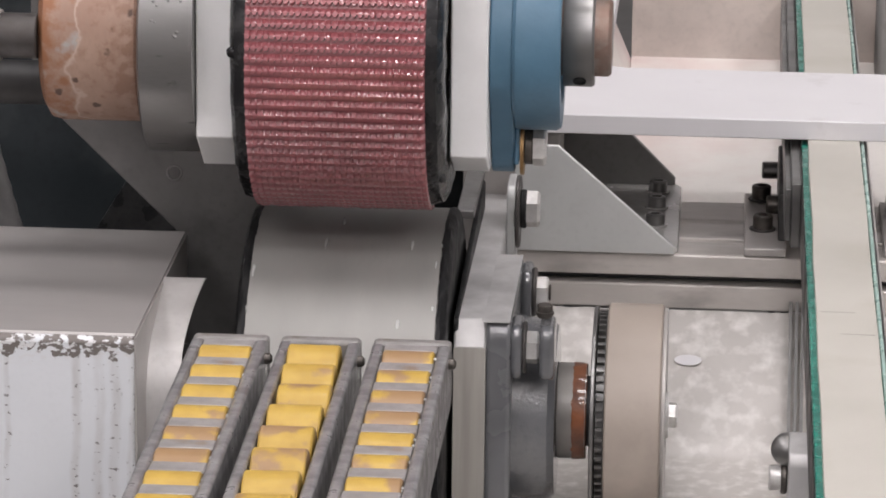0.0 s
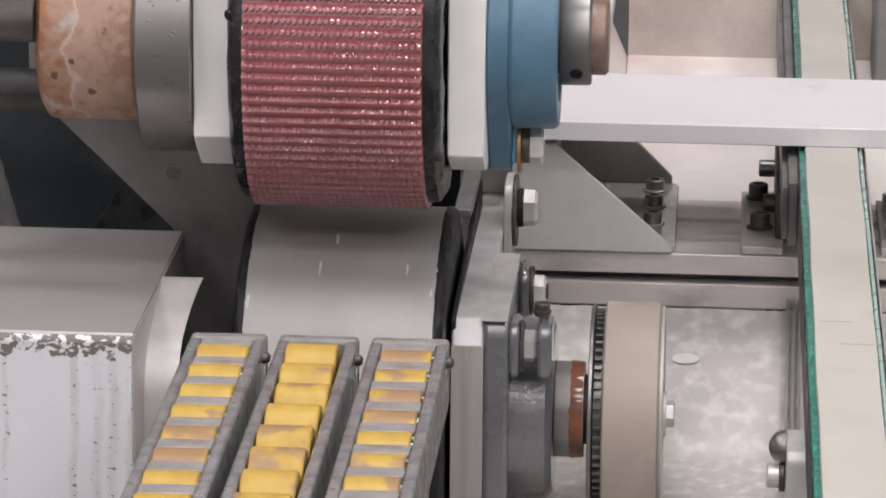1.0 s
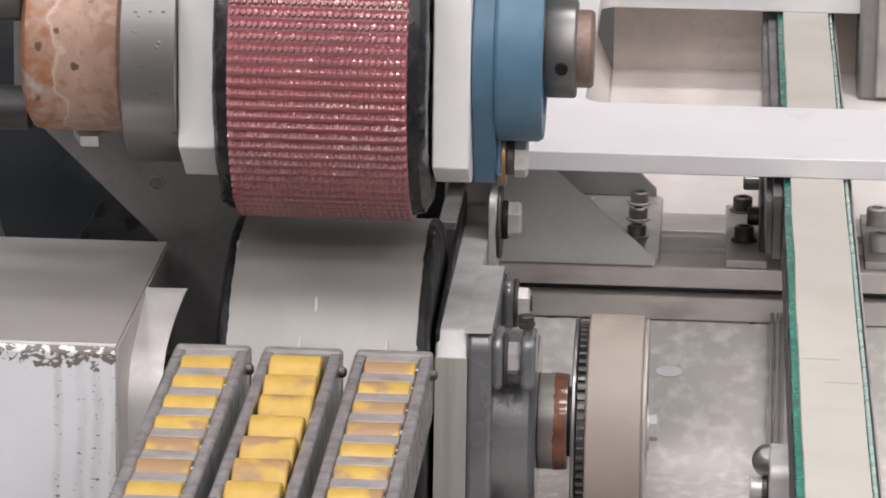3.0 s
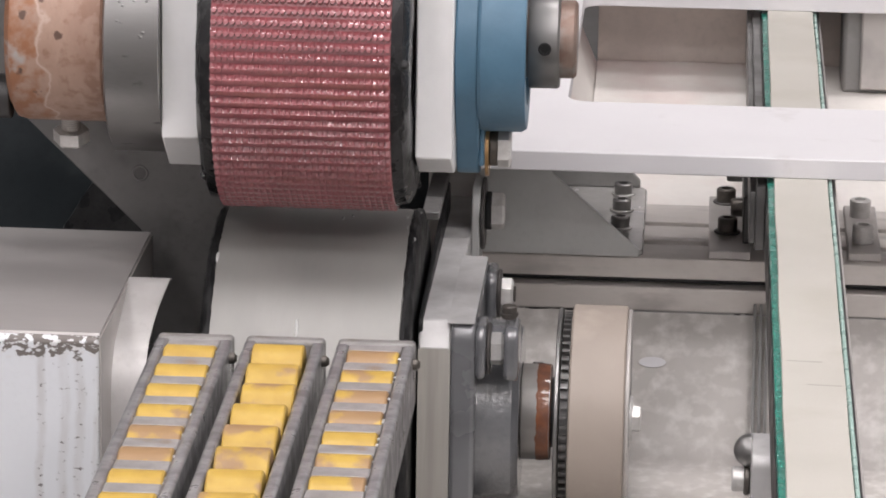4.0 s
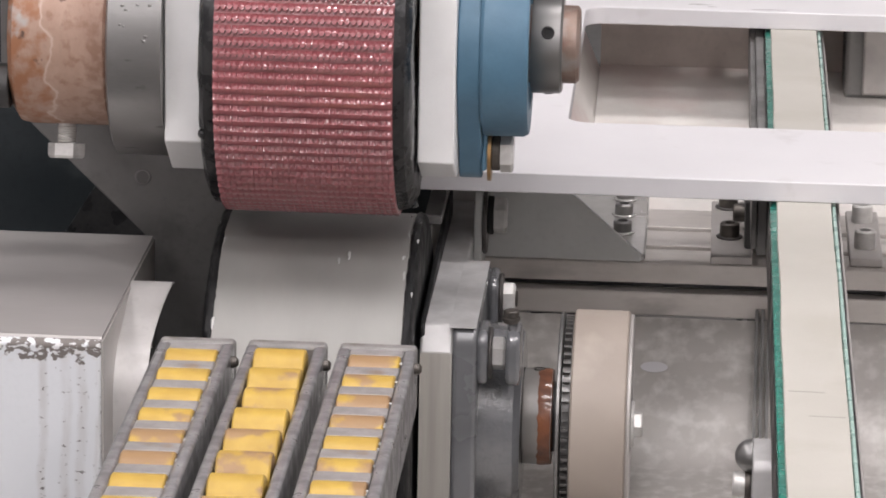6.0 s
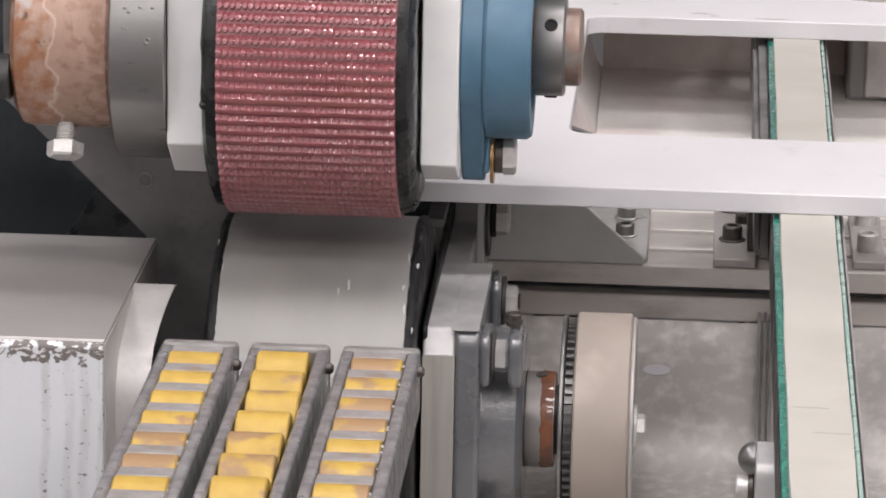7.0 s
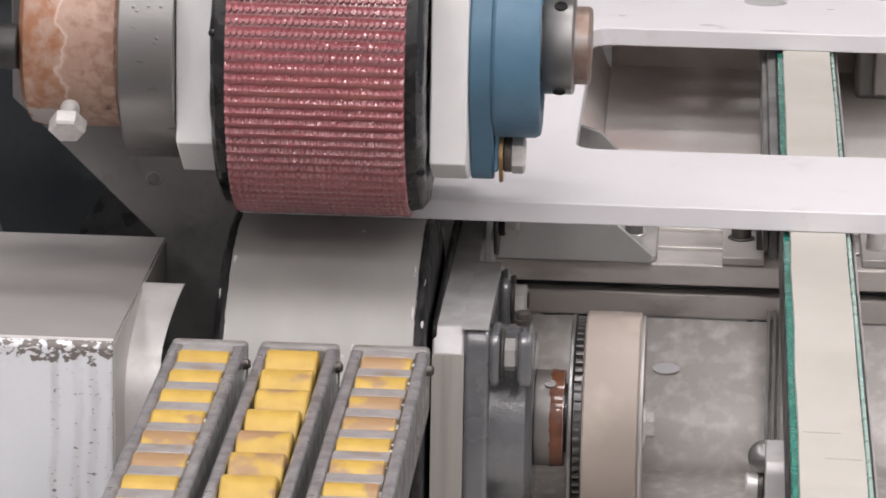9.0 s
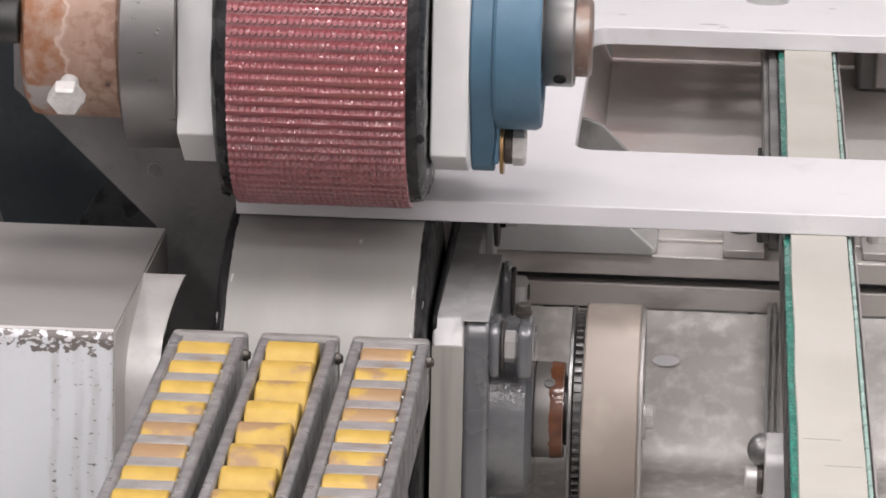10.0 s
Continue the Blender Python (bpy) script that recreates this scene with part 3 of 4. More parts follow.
# ---- lower drum: turns the other way ----
def lower_drum():
    root = thing("lower_drum", "wet grey support drum with a tan drive wheel on its shaft", "roller", (-0.0012, Y_LOW, Z_LOW))
    part("drum", lathe([(-0.052, 0.09), (-0.052, R_LOW - 0.001), (-0.051, R_LOW), (0.0745, R_LOW), (0.0755, R_LOW - 0.001), (0.0755, 0.09)], 160), DRUM, root, "wet light grey drum face")
    # rubber lips: ragged where they lap over the drum's edge
    for a, b, c in ((-0.0590, -0.0560, -0.0512), (0.0822, 0.0796, 0.0752)):
        lip = lathe([(a, 0.02), (a, 0.127), ((a + b) / 2, 0.1335), (b, 0.1362), ((b + c) / 2, R_LOW + 0.0008), (c, R_LOW + 0.0003), (c, 0.1345), (c, 0.10)], 220)
        for v in lip.verts:
            q = Vector((v.co.x * 40, v.co.y, v.co.z))
            d = 0.5 * noise.noise(q * 60 + Vector((a * 900, 0, 0))) + 0.8 * noise.noise(q * 210)
            v.co.x += 0.0012 * d if abs(v.co.x - a) > 0.001 else 0.0
            k = 1 + 0.010 * max(-0.5, noise.noise(q * 80 + Vector((7, 0, 0)))) * (abs(v.co.x - c) > 0.002)
            v.co.y, v.co.z = v.co.y * k, v.co.z * k
        part("rim", lip, LIP, root, "black rubber drum rim with a ragged wet lip")
    part("shaft", rod(-0.2, 0.2265, 0.024, n=48), DARKSTEEL, root)
    collar = part("collar", lathe([(0.1525, 0.024), (0.1525, 0.0325), (0.1535, 0.033), (0.1722, 0.033), (0.1722, 0.024)], 64), COLLAR, root, "wet pale steel collar")
    band = lathe([(0.1626, 0.024), (0.1626, 0.0328), (0.1640, 0.0332), (0.1718, 0.0330), (0.1728, 0.032), (0.1728, 0.024)], 128)
    for v in band.verts:
        if v.co.x < 0.1645:
            v.co.x += 0.0013 * noise.noise(Vector((v.co.y, v.co.z, 0)) * 260) + 0.0005
            v.co.y, v.co.z = v.co.y * 1.012, v.co.z * 1.012
    part("rusty_band", band, DEEPRUST, collar, "dark orange rusted collar band")
    bm = lathe([(0.0320, 0.0042), (0.0342, 0.0038), (0.0342, 0.0022), (0.0336, 0.002), (0.0336, 0)], 24, "z")
    around(bm, 18)
    bmesh.ops.translate(bm, verts=bm.verts, vec=(0.1625, 0, 0))
    part("set_screw", bm, STEEL, collar, "dull socket set screw")
    # water beads and runs on the drum, whitened to stand for its highlight streaks
    rnd = random.Random(11)
    drum_face = root.children[0]
    for k in range(46):
        edge = 0 if k % 5 == 0 else 1 + k % 2
        x = rnd.uniform(-0.046, 0.070) if edge == 0 else (rnd.uniform(0.0715, 0.0800) if edge == 1 else rnd.uniform(-0.056, -0.0485))
        rad = R_LOW if -0.052 < x < 0.0755 else 0.1355
        bm = bmesh.new()
        bmesh.ops.create_icosphere(bm, subdivisions=2, radius=1.0)
        w, tall, thick = rnd.uniform(0.0007, 0.0016), rnd.uniform(0.002, 0.007), rnd.uniform(0.0005, 0.0011)
        if edge:
            w, tall, thick = w * 0.6, tall * 0.8, thick * 0.7
        for v in bm.verts:
            v.co = Vector((v.co.x * w * (1 + 0.4 * v.co.z) + 0.0008 * noise.noise(v.co + Vector((k, 0, 0))), -v.co.y * thick - rad, v.co.z * tall))
        around(bm, rnd.uniform(-95, 100))
        bmesh.ops.translate(bm, verts=bm.verts, vec=(x, 0, 0))
        part("water_bead", bm, WATER, drum_face)
    # toothed ring beside the tyre
    bm = lathe([(0.1800, 0.03), (0.1800, 0.066), (0.1855, 0.066), (0.1855, 0.03)], 72)
    n = 64
    for i in range(n):
        t = 2 * math.pi * i / n
        tooth = box(0.1802, 0.185, -0.0011, 0.0010, 0.0655, 0.0700)
        bmesh.ops.rotate(tooth, verts=tooth.verts, cent=(0, 0, 0), matrix=Matrix.Rotation(t, 3, "X"))
        me = bpy.data.meshes.new("tmp")
        tooth.to_mesh(me)
        tooth.free()
        bm.from_mesh(me)
        bpy.data.meshes.remove(me)
    part("toothed_ring", bm, GREASY, root, "dark oily toothed ring")
    part("guard_disc", lathe([(0.1762, 0.03), (0.1762, 0.0715), (0.1768, 0.0722), (0.1786, 0.0722), (0.1792, 0.0715), (0.1792, 0.03)], 96), STEEL, root, "bright guard disc")
    part("tyre", lathe([(0.186, 0.04), (0.186, 0.0735), (0.1872, 0.0748), (0.2225, 0.0748), (0.2237, 0.0735), (0.2237, 0.04)], 96), TAN, root, "tan rubber drive tyre")
    part("side_disc", lathe([(0.2240, 0.03), (0.2240, 0.0722), (0.2252, 0.0726), (0.2264, 0.0722), (0.2264, 0)], 96), STAINLESS, root, "thin bright side disc")
    # end bolt, a little out of centre
    bm = lathe([(0.2265, 0), (0.2265, 0.016), (0.2285, 0.0155), (0.2285, 0)], 40)
    hexhead(0.2286, 0.2345, 0.016, bm=bm, turn=0.3)
    bmesh.ops.translate(bm, verts=bm.verts, vec=(0, 0, -0.003))
    part("end_bolt", bm, ZINC, root, "zinc hexagon end bolt on a washer")
    return root


# ---- roller carrier ----
def cheek(x0, x1, drop):
    root = thing("roller_cheek", "pale milled aluminium cheek plate beside the red roller", "machine part", ((x0 + x1) / 2, 0, 0.046), "roller cheeks")
    h = (x1 - x0) / 2
    pts = [(-0.065, drop), (-0.027, 0.0), (0.075, 0.0), (0.075, 0.36), (-0.065, 0.36)]
    part("plate", prism(pts, "x", -h, h), ALU, root, bevel=0.0012)
    return root


def oval(r_mid, r_end, d, n=14):
    """The outline of a two-bolt flange, tall in z."""
    a = math.acos((r_mid - r_end) / d)
    pts = []
    for i in range(n + 1):
        t = -a + 2 * a * i / n
        pts.append((r_end * math.sin(t), d + r_end * math.cos(t)))
    for i in range(1, n):
        t = a + (math.pi - 2 * a) * i / n
        pts.append((r_mid * math.sin(t), r_mid * math.cos(t)))
    for i in range(n + 1):
        t = math.pi - a + 2 * a * i / n
        pts.append((r_end * math.sin(t), -d + r_end * math.cos(t)))
    for i in range(1, n):
        t = math.pi + a + (math.pi - 2 * a) * i / n
        pts.append((r_mid * math.sin(t), r_mid * math.cos(t)))
    return pts


def blue_bearing():
    root = thing("flange_bearing", "blue painted two-bolt flange bearing on the cheek plate", "bearing", (0.1057, 0, AX))
    part("flange", prism(oval(0.060, 0.0185, 0.0745), "x", 0.0, 0.0155), BLUE, root, bevel=0.0016, seg=3)
    part("hub", lathe([(0.0150, 0.061), (0.017, 0.0625), (0.043, 0.0625), (0.0462, 0.0605), (0.0462, 0.045), (0.042, 0.042), (0.042, 0.027)], 80), BLUE, root)
    rib = box(0.0150, 0.0188, -0.021, 0.021, -0.084, 0.084)
    part("rib", rib, BLUE, root, bevel=0.003, seg=3)
    for s in (-1, 1):
        z = 0.0755 * s
        bolt = part("bolt", hexhead(0.0272, 0.0360, 0.0235, centre=(0, 0, z), turn=0.42), ZINC, root, "zinc hexagon bolt")
        part("washer", lathe([(0.0190, 0.006), (0.0190, 0.0195), (0.0214, 0.0195), (0.0214, 0.006)], 40, centre=(0, 0, z)), BRASS, bolt, "brass-coloured washer")
        part("spring_washer", rod(0.0214, 0.0272, 0.0125, centre=(0, 0, z)), DARKBOLT, bolt, "dark spring washer")
    return root


def left_flange():
    root = thing("round_flange", "round machined steel flange with water drops beside the cheek plate", "bearing", (-0.0862, 0, AX))
    part("body", lathe([(-0.0365, 0.03), (-0.0365, 0.080), (-0.035, 0.083), (0, 0.083), (0, 0.03)], 96), STEEL, root)
    for k in range(9):
        a = math.pi + radians(RNG.uniform(-26, -4))
        x = RNG.uniform(-0.031, -0.006)
        bm = bmesh.new()
        bmesh.ops.create_icosphere(bm, subdivisions=1, radius=0.0010 * RNG.uniform(0.6, 1.3))
        for v in bm.verts:
            v.co = Vector((v.co.x * 1.3 + x, v.co.y * 0.5 + 0.083 * math.cos(a), v.co.z + 0.083 * math.sin(a)))
        part("water_drop", bm, STEEL, root)
    return root


# ---- lower side plate and its bearing ----
def side_plate():
    root = thing("side_plate", "wet grey aluminium side plate beside the drum", "machine part", (0.0955, 0, -0.85))
    pts = [(-0.056, 0.0), (-0.056, 0.783), (-0.045, 0.7995), (0.280, 0.7995), (0.280, 0.0)]
    part("plate", prism(pts, "x", -0.0110, 0.0105), WETALU, root, bevel=0.0015)
    # tan-streaked skin; the plate's paler colour carries light reflected off its top
    part("front_edge", box(-0.0109, 0.0104, -0.0566, -0.0561, 0.0, 0.7822), FRONTALU, root, "tan-stained front face, toned below the lit top")
    # adjusting nut with its large washer, on a stub above the top edge
    c = (0, 0.2, 0.810)
    lug = part("lug", prism(rounded(0.176, 0.224, 0.76, 0.832, 0.010), "x", 0.0107, 0.0165), PALEGUSSET, root, "wet grey lug", bevel=0.001)
    part("washer", rod(0.0166, 0.0196, 0.0262, centre=(0, 0.2, 0.808), n=48), PINSTEEL, lug, "dark plate washer")
    part("spacer", rod(0.0197, 0.0240, 0.0140, centre=c), SOCKET, lug)
    part("nut", hexhead(0.0241, 0.0335, 0.0235, centre=c, turn=0.52), ZINC, lug, "zinc adjusting nut")
    return root


def rear_bar():
    root = thing("rear_bar", "cross bar added to fill the shaded gap behind the side plate", "beam", (0.09, 0.31, -0.85))
    # added filler for a shaded gap, in pale metal to keep it from black
    part("bar", box(-0.022, 0.050, -0.028, 0.028, 0.70, 0.846), STAINLESS, root, bevel=0.002)
    part("splash_plate", box(-0.016, -0.0035, -0.190, -0.0282, 0.823, 0.829), PLATE, root, "wet grey splash plate", bevel=0.001)
    part("foot", box(-0.020, 0.031, -0.026, 0.026, 0.0, 0.6998), DARKSTEEL, root)
    strip = thing("rubber_wiper", "black rubber wiper strip with a rounded wet top", "seal", (0.0862, 0.14, -0.85))
    strip_pts = [(-0.19, 0.72), (-0.19, 0.797), (-0.187, 0.8005), (0.092, 0.822), (0.098, 0.820), (0.100, 0.814), (0.100, 0.72)]
    part("strip", prism(strip_pts, "x", -0.0022, 0.0010), LIP, strip, bevel=0.0009)
    part("backing", box(-0.0011, 0.0011, -0.18, 0.09, 0.0, 0.7198), DARKSTEEL, strip)


def lower_bearing():
    root = thing("square_bearing", "glossy wet grey four-bolt flange bearing on the side plate", "bearing", (0.1062, Y_LOW, Z_LOW))
    part("flange", prism(rounded(-0.086, 0.086, -0.086, 0.086, 0.012), "x", 0.0, 0.0165), FLANGEGREY, root, bevel=0.003, seg=3)
    # pale strip paints the light that the flange's wet top reflects
    part("top_edge", box(-0.0025, 0.0155, -0.0835, 0.083, 0.0858, 0.0864), WETALU, root, "pale strip for light off the wet flange top")
    part("hub", lathe([(0.016, 0.066), (0.022, 0.0645), (0.040, 0.062), (0.0447, 0.058), (0.0447, 0.034)], 72), GREYPAINT, root)
    for sy in (-1, 1):
        for sz in (-1, 1):
            c = (0, 0.0665 * sy, 0.0645 * sz)
            pts = rounded(c[1] - 0.0195, c[1] + 0.0195, c[2] - 0.019, c[2] + 0.019, 0.009)
            part("boss", prism(pts, "x", 0.0162, 0.0235), GREYPAINT, root, bevel=0.003, seg=3)
            if sy < 0 < sz:
                web = part("boss_web", prism(pts, "x", 0.0352, 0.0452), GREYPAINT, root, bevel=0.003, seg=3)
                plug = rod(0.0832, 0.0925, 0.0052, "z", (0.0375, c[1] + 0.008, 0), 24)
                lathe([(0.0852, 0.0050), (0.0856, 0.0062), (0.0874, 0.0062), (0.0878, 0.0050)], 24, "z", (0.0375, c[1] + 0.008, 0), plug)
                part("grease_plug", plug, DARKBOLT, web, "dark ringed grease plug")
            nut = part("nut", hexhead(0.0263, 0.0345, 0.0195, centre=c, turn=0.5), ZINC, root, "zinc hexagon nut")
            # dark washer colour stands in for the shaded recess round the nut
            part("washer", rod(0.0236, 0.0262, 0.0175, centre=c, n=32), PINSTEEL, nut, "washer darkened for the shade round the nut")
            part("stud", rod(0.0346, 0.0362, 0.0058, centre=c, n=20), DARKBOLT, nut)
    return root


# ---- left casing and guide sheet ----
def casing():
    root = thing("motor_casing", "sheet-metal casing with flaked white paint and a bare top", "casing", (-0.26, -0.05, -0.85))
    body = prism([(-0.134, 0.0), (-0.134, 0.818), (-0.131, 0.8205), (0.118, 0.8205), (0.118, 0.0)], "x", -0.16, 0.1490)
    ob = part("body", body, CASING, root, bevel=0.002)
    ob.data.transform(Matrix.Translation((0, 0, -0.85)))
    ob.location.z = 0.85
    top = prism([(-0.1300, 0.8207), (-0.128, 0.8220), (0.118, 0.8222), (0.118, 0.8207)], "x", -0.16, 0.1492)
    part("top_sheet", top, BRUSHED, root, "bare brushed metal top")
    part("side_sheet", box(0.1492, 0.1505, -0.1325, 0.118, 0.0, 0.8203), STAINLESS, root, "bare metal side")
    return root


def guide_sheet():
    root = thing("guide_sheet", "bent stainless guide sheet curving up beside the casing", "sheet metal", (-0.098, -0.12, -0.85))
    pts = [(0.076, 0.8215), (0.073, 0.8222), (0.060, 0.8182), (0.030, 0.8080), (0.005, 0.8000)]
    for i in range(1, 9):
        t = radians(22 + 66 * i / 8)
        pts.append((0.005 - 0.04 * (math.sin(t) - math.sin(radians(22))), 0.800 - 0.04 * (math.cos(radians(22)) - math.cos(t))))
    pts.append((pts[-1][0] - 0.003, 0.50))
    pts[2:4] = [(0.073 - 0.0085 * i, 0.8222 - 0.00278 * i) for i in range(1, 8)]
    back = [(y + 0.0012, z - 0.0012) for y, z in pts]
    bm = bmesh.new()
    def flare(y):
        """The free edge curls outwards towards the far end."""
        return 0.0105 + 0.0055 * max(0.0, y / 0.076) ** 2.2
    a = [[bm.verts.new((x or flare(y), y, z)) for y, z in pts] for x in (-0.0125, 0)]
    b = [[bm.verts.new((x or flare(y), y, z)) for y, z in back] for x in (-0.0125, 0)]
    for i in range(len(pts) - 1):
        bm.faces.new((a[0][i], a[1][i], a[1][i + 1], a[0][i + 1]))
        bm.faces.new((b[0][i], b[0][i + 1], b[1][i + 1], b[1][i]))
        for s in (0, 1):
            bm.faces.new((a[s][i], a[s][i + 1], b[s][i + 1], b[s][i]))
    part("sheet", bm, BRIGHT, root)
    part("support", box(-0.0125, 0.009, -0.015, 0.06, 0.0, 0.780), DARKSTEEL, root)
    return root


# ---- roller tracks ----
def track(x0, x1, covered, label, dirt):
    """A channel of side profiles with yellow wheels every 40 mm."""
    y0, y1 = -0.90, -0.264
    root = thing("roller_track", label, "roller track", ((x0 + x1) / 2, -0.264, -0.85), "roller tracks")
    h = (x1 - x0) / 2
    L = y0 - y1
    z = 0.85
    for s in (-1, 1):
        a, b = (h - 0.0075) * s, h * s
        lo, hi = min(a, b), max(a, b)
        part("side_profile", box(lo, hi, L, -0.0115, z - 0.042, z + 0.0006), TRACKGREY, root, bevel=0.0022, seg=3)
    part("end_plate", box(-h, h, -0.0112, 0.0, z - 0.042, z + 0.0007), ENDGREY, root, "worn dark grey end plate", bevel=0.0030, seg=3)
    part("floor_plate", box(-h + 0.0077, h - 0.0077, L, -0.0116, z - 0.042, z - 0.040), DARKSTEEL, root)
    w = 0.0155
    mesh = None
    for k in range(15):
        yc = -0.036 - 0.040 * k if covered else -0.040 - 0.040 * k
        top = 0.0026 if covered else 0.006
        r = 0.019
        if mesh is None:
            ob = part("wheel", lathe([(-w, 0), (-w, r - 0.001), (-w + 0.001, r), (w - 0.001, r), (w, r - 0.001), (w, 0)], 40), YELLOW, root)
            mesh = ob.data
        else:
            ob = new("wheel", mesh)
            ob.parent = root
        slot = ob.material_slots[0]
        slot.link = "OBJECT"
        slot.material = (YELLOW, WORN, BROWN)[int(dirt[k % len(dirt)])]
        ob.location = (0 if covered else RNG.uniform(-0.0015, 0.0015), yc, z + top - r)
        ob.rotation_euler.x = RNG.uniform(0, 6)
        if covered:
            part("cover_bar", box(-h + 0.0077, h - 0.0077, yc - 0.0278, yc - 0.0122, z - 0.010, z - 0.0001), COVERGREY, root, bevel=0.0010)
            # whitish beads stand for the water's glints at the slot's end
            for q in range(2):
                bm = bmesh.new()
                bmesh.ops.create_icosphere(bm, subdivisions=1, radius=RNG.uniform(0.0006, 0.0011))
                bmesh.ops.translate(bm, verts=bm.verts, vec=(w + 0.0008, yc + RNG.uniform(-0.012, 0.0), z - 0.0002))
                part("water_bead", bm, WATER, root)
            part("axle", rod(-h + 0.004, h - 0.004, 0.003, n=12), ZINC, ob)
    if covered:
        part("cover_bar", box(-h + 0.0077, h - 0.0077, -0.0238, -0.0114, z - 0.010, z - 0.0001), COVERGREY, root, bevel=0.0010)
        for s in (-1, 1):
            a, b = sorted(((w + 0.0006) * s, (h - 0.0077) * s))
            part("cover_edge", box(a, b, L, -0.0116, z - 0.010, z - 0.0004), COVERGREY, root, bevel=0.0006)
    part("axle_end", lathe([(h, 0), (h, 0.0036), (h + 0.003, 0.0033), (h + 0.0045, 0.0018), (h + 0.0045, 0)], 16, centre=(0, -0.030, z - 0.006)), DARKBOLT, root)
    for yy in (-0.12, -0.55):
        part("leg", box(-h + 0.010, h - 0.010, yy - 0.015, yy + 0.015, 0.0, z - 0.0422), DARKSTEEL, root)
    return root


# ---- conveyor belt and rails ----
def conveyor():
    for x0, x1, m, z1 in ((0.3085, 0.3155, PLATE, -0.008), (0.3622, 0.3655, STAINLESS, -0.012)):
        root = thing("conveyor_rail", "narrow stainless conveyor rail along the belt", "rail", ((x0 + x1) / 2, 0, -0.85), "belt rails")
        h = (x1 - x0) / 2
        part("rail", box(-h, h, 0.17 if m is PLATE else -1.0, 1.6, 0.850 - 0.055, 0.85 + z1), m, root, bevel=0.001)
        if m is PLATE:
            part("side_strip", box(-h - 0.0042, -h - 0.0002, 0.17, 1.6, 0.800, 0.838), PLATE, root, "brown-grey side strip", bevel=0.0006)
        for y in (0.55, 1.4) if m is PLATE else (-0.8, 0.55, 1.4):
            part("leg", box(-h + 0.0005, h - 0.0005, y - 0.02, y + 0.02, 0, 0.7948), DARKSTEEL, root)
    bed = thing("belt_bed", "dark steel slider bed under the belt", "conveyor part", (0.3395, 0.3, -0.85))
    part("bed", box(-0.024, 0.024, -1.3, 1.3, 0.800, 0.8425), DARKSTEEL, bed)
    part("leg", box(-0.02, 0.02, -0.8, -0.76, 0, 0.7998), DARKSTEEL, bed)
    root = thing("conveyor_belt", "cream conveyor belt with a green core and faint scuffs", "conveyor belt", (0.3395, 0.0, -0.0072))
    part("core", box(-0.0233, 0.0194, -1.6, 2.2, 0.0, 0.0040), GREEN, root, "dark green belt core", bevel=0.001)
    part("edge_strip", box(0.0195, 0.0222, -1.6, 2.2, 0.0, 0.0045), PALEGREEN, root, "pale green belt edge", bevel=0.0008)
    bm = bmesh.new()
    n = 160
    prev = None
    for i in range(n + 1):
        y = -1.6 + 3.8 * i / n
        w = 0.0007 * noise.noise((y * 9, 0, 0))
        w2 = 0.0006 * noise.noise((y * 7, 5, 0))
        row = [bm.verts.new(p) for p in ((-0.0190 + w, y, 0.0041), (-0.0185 + w, y, 0.0072), (0.0186 + w2, y, 0.0072), (0.0191 + w2, y, 0.0041))]
        if prev:
            for k in range(3):
                bm.faces.new((prev[k], prev[k + 1], row[k + 1], row[k]))
        prev = row
    part("face", bm, BELT, root, "cream fabric belt face")
    for y, a, b in ((-0.177, -0.016, 0.006), (-0.225, -0.004, 0.017)):
        part("scuff", prism([(a, y), (b, y - 0.001), (b, y + 0.0006), (a, y + 0.0011)], "z", 0.00722, 0.00730), SCUFF, root, "thin grey scuff line")
    return root


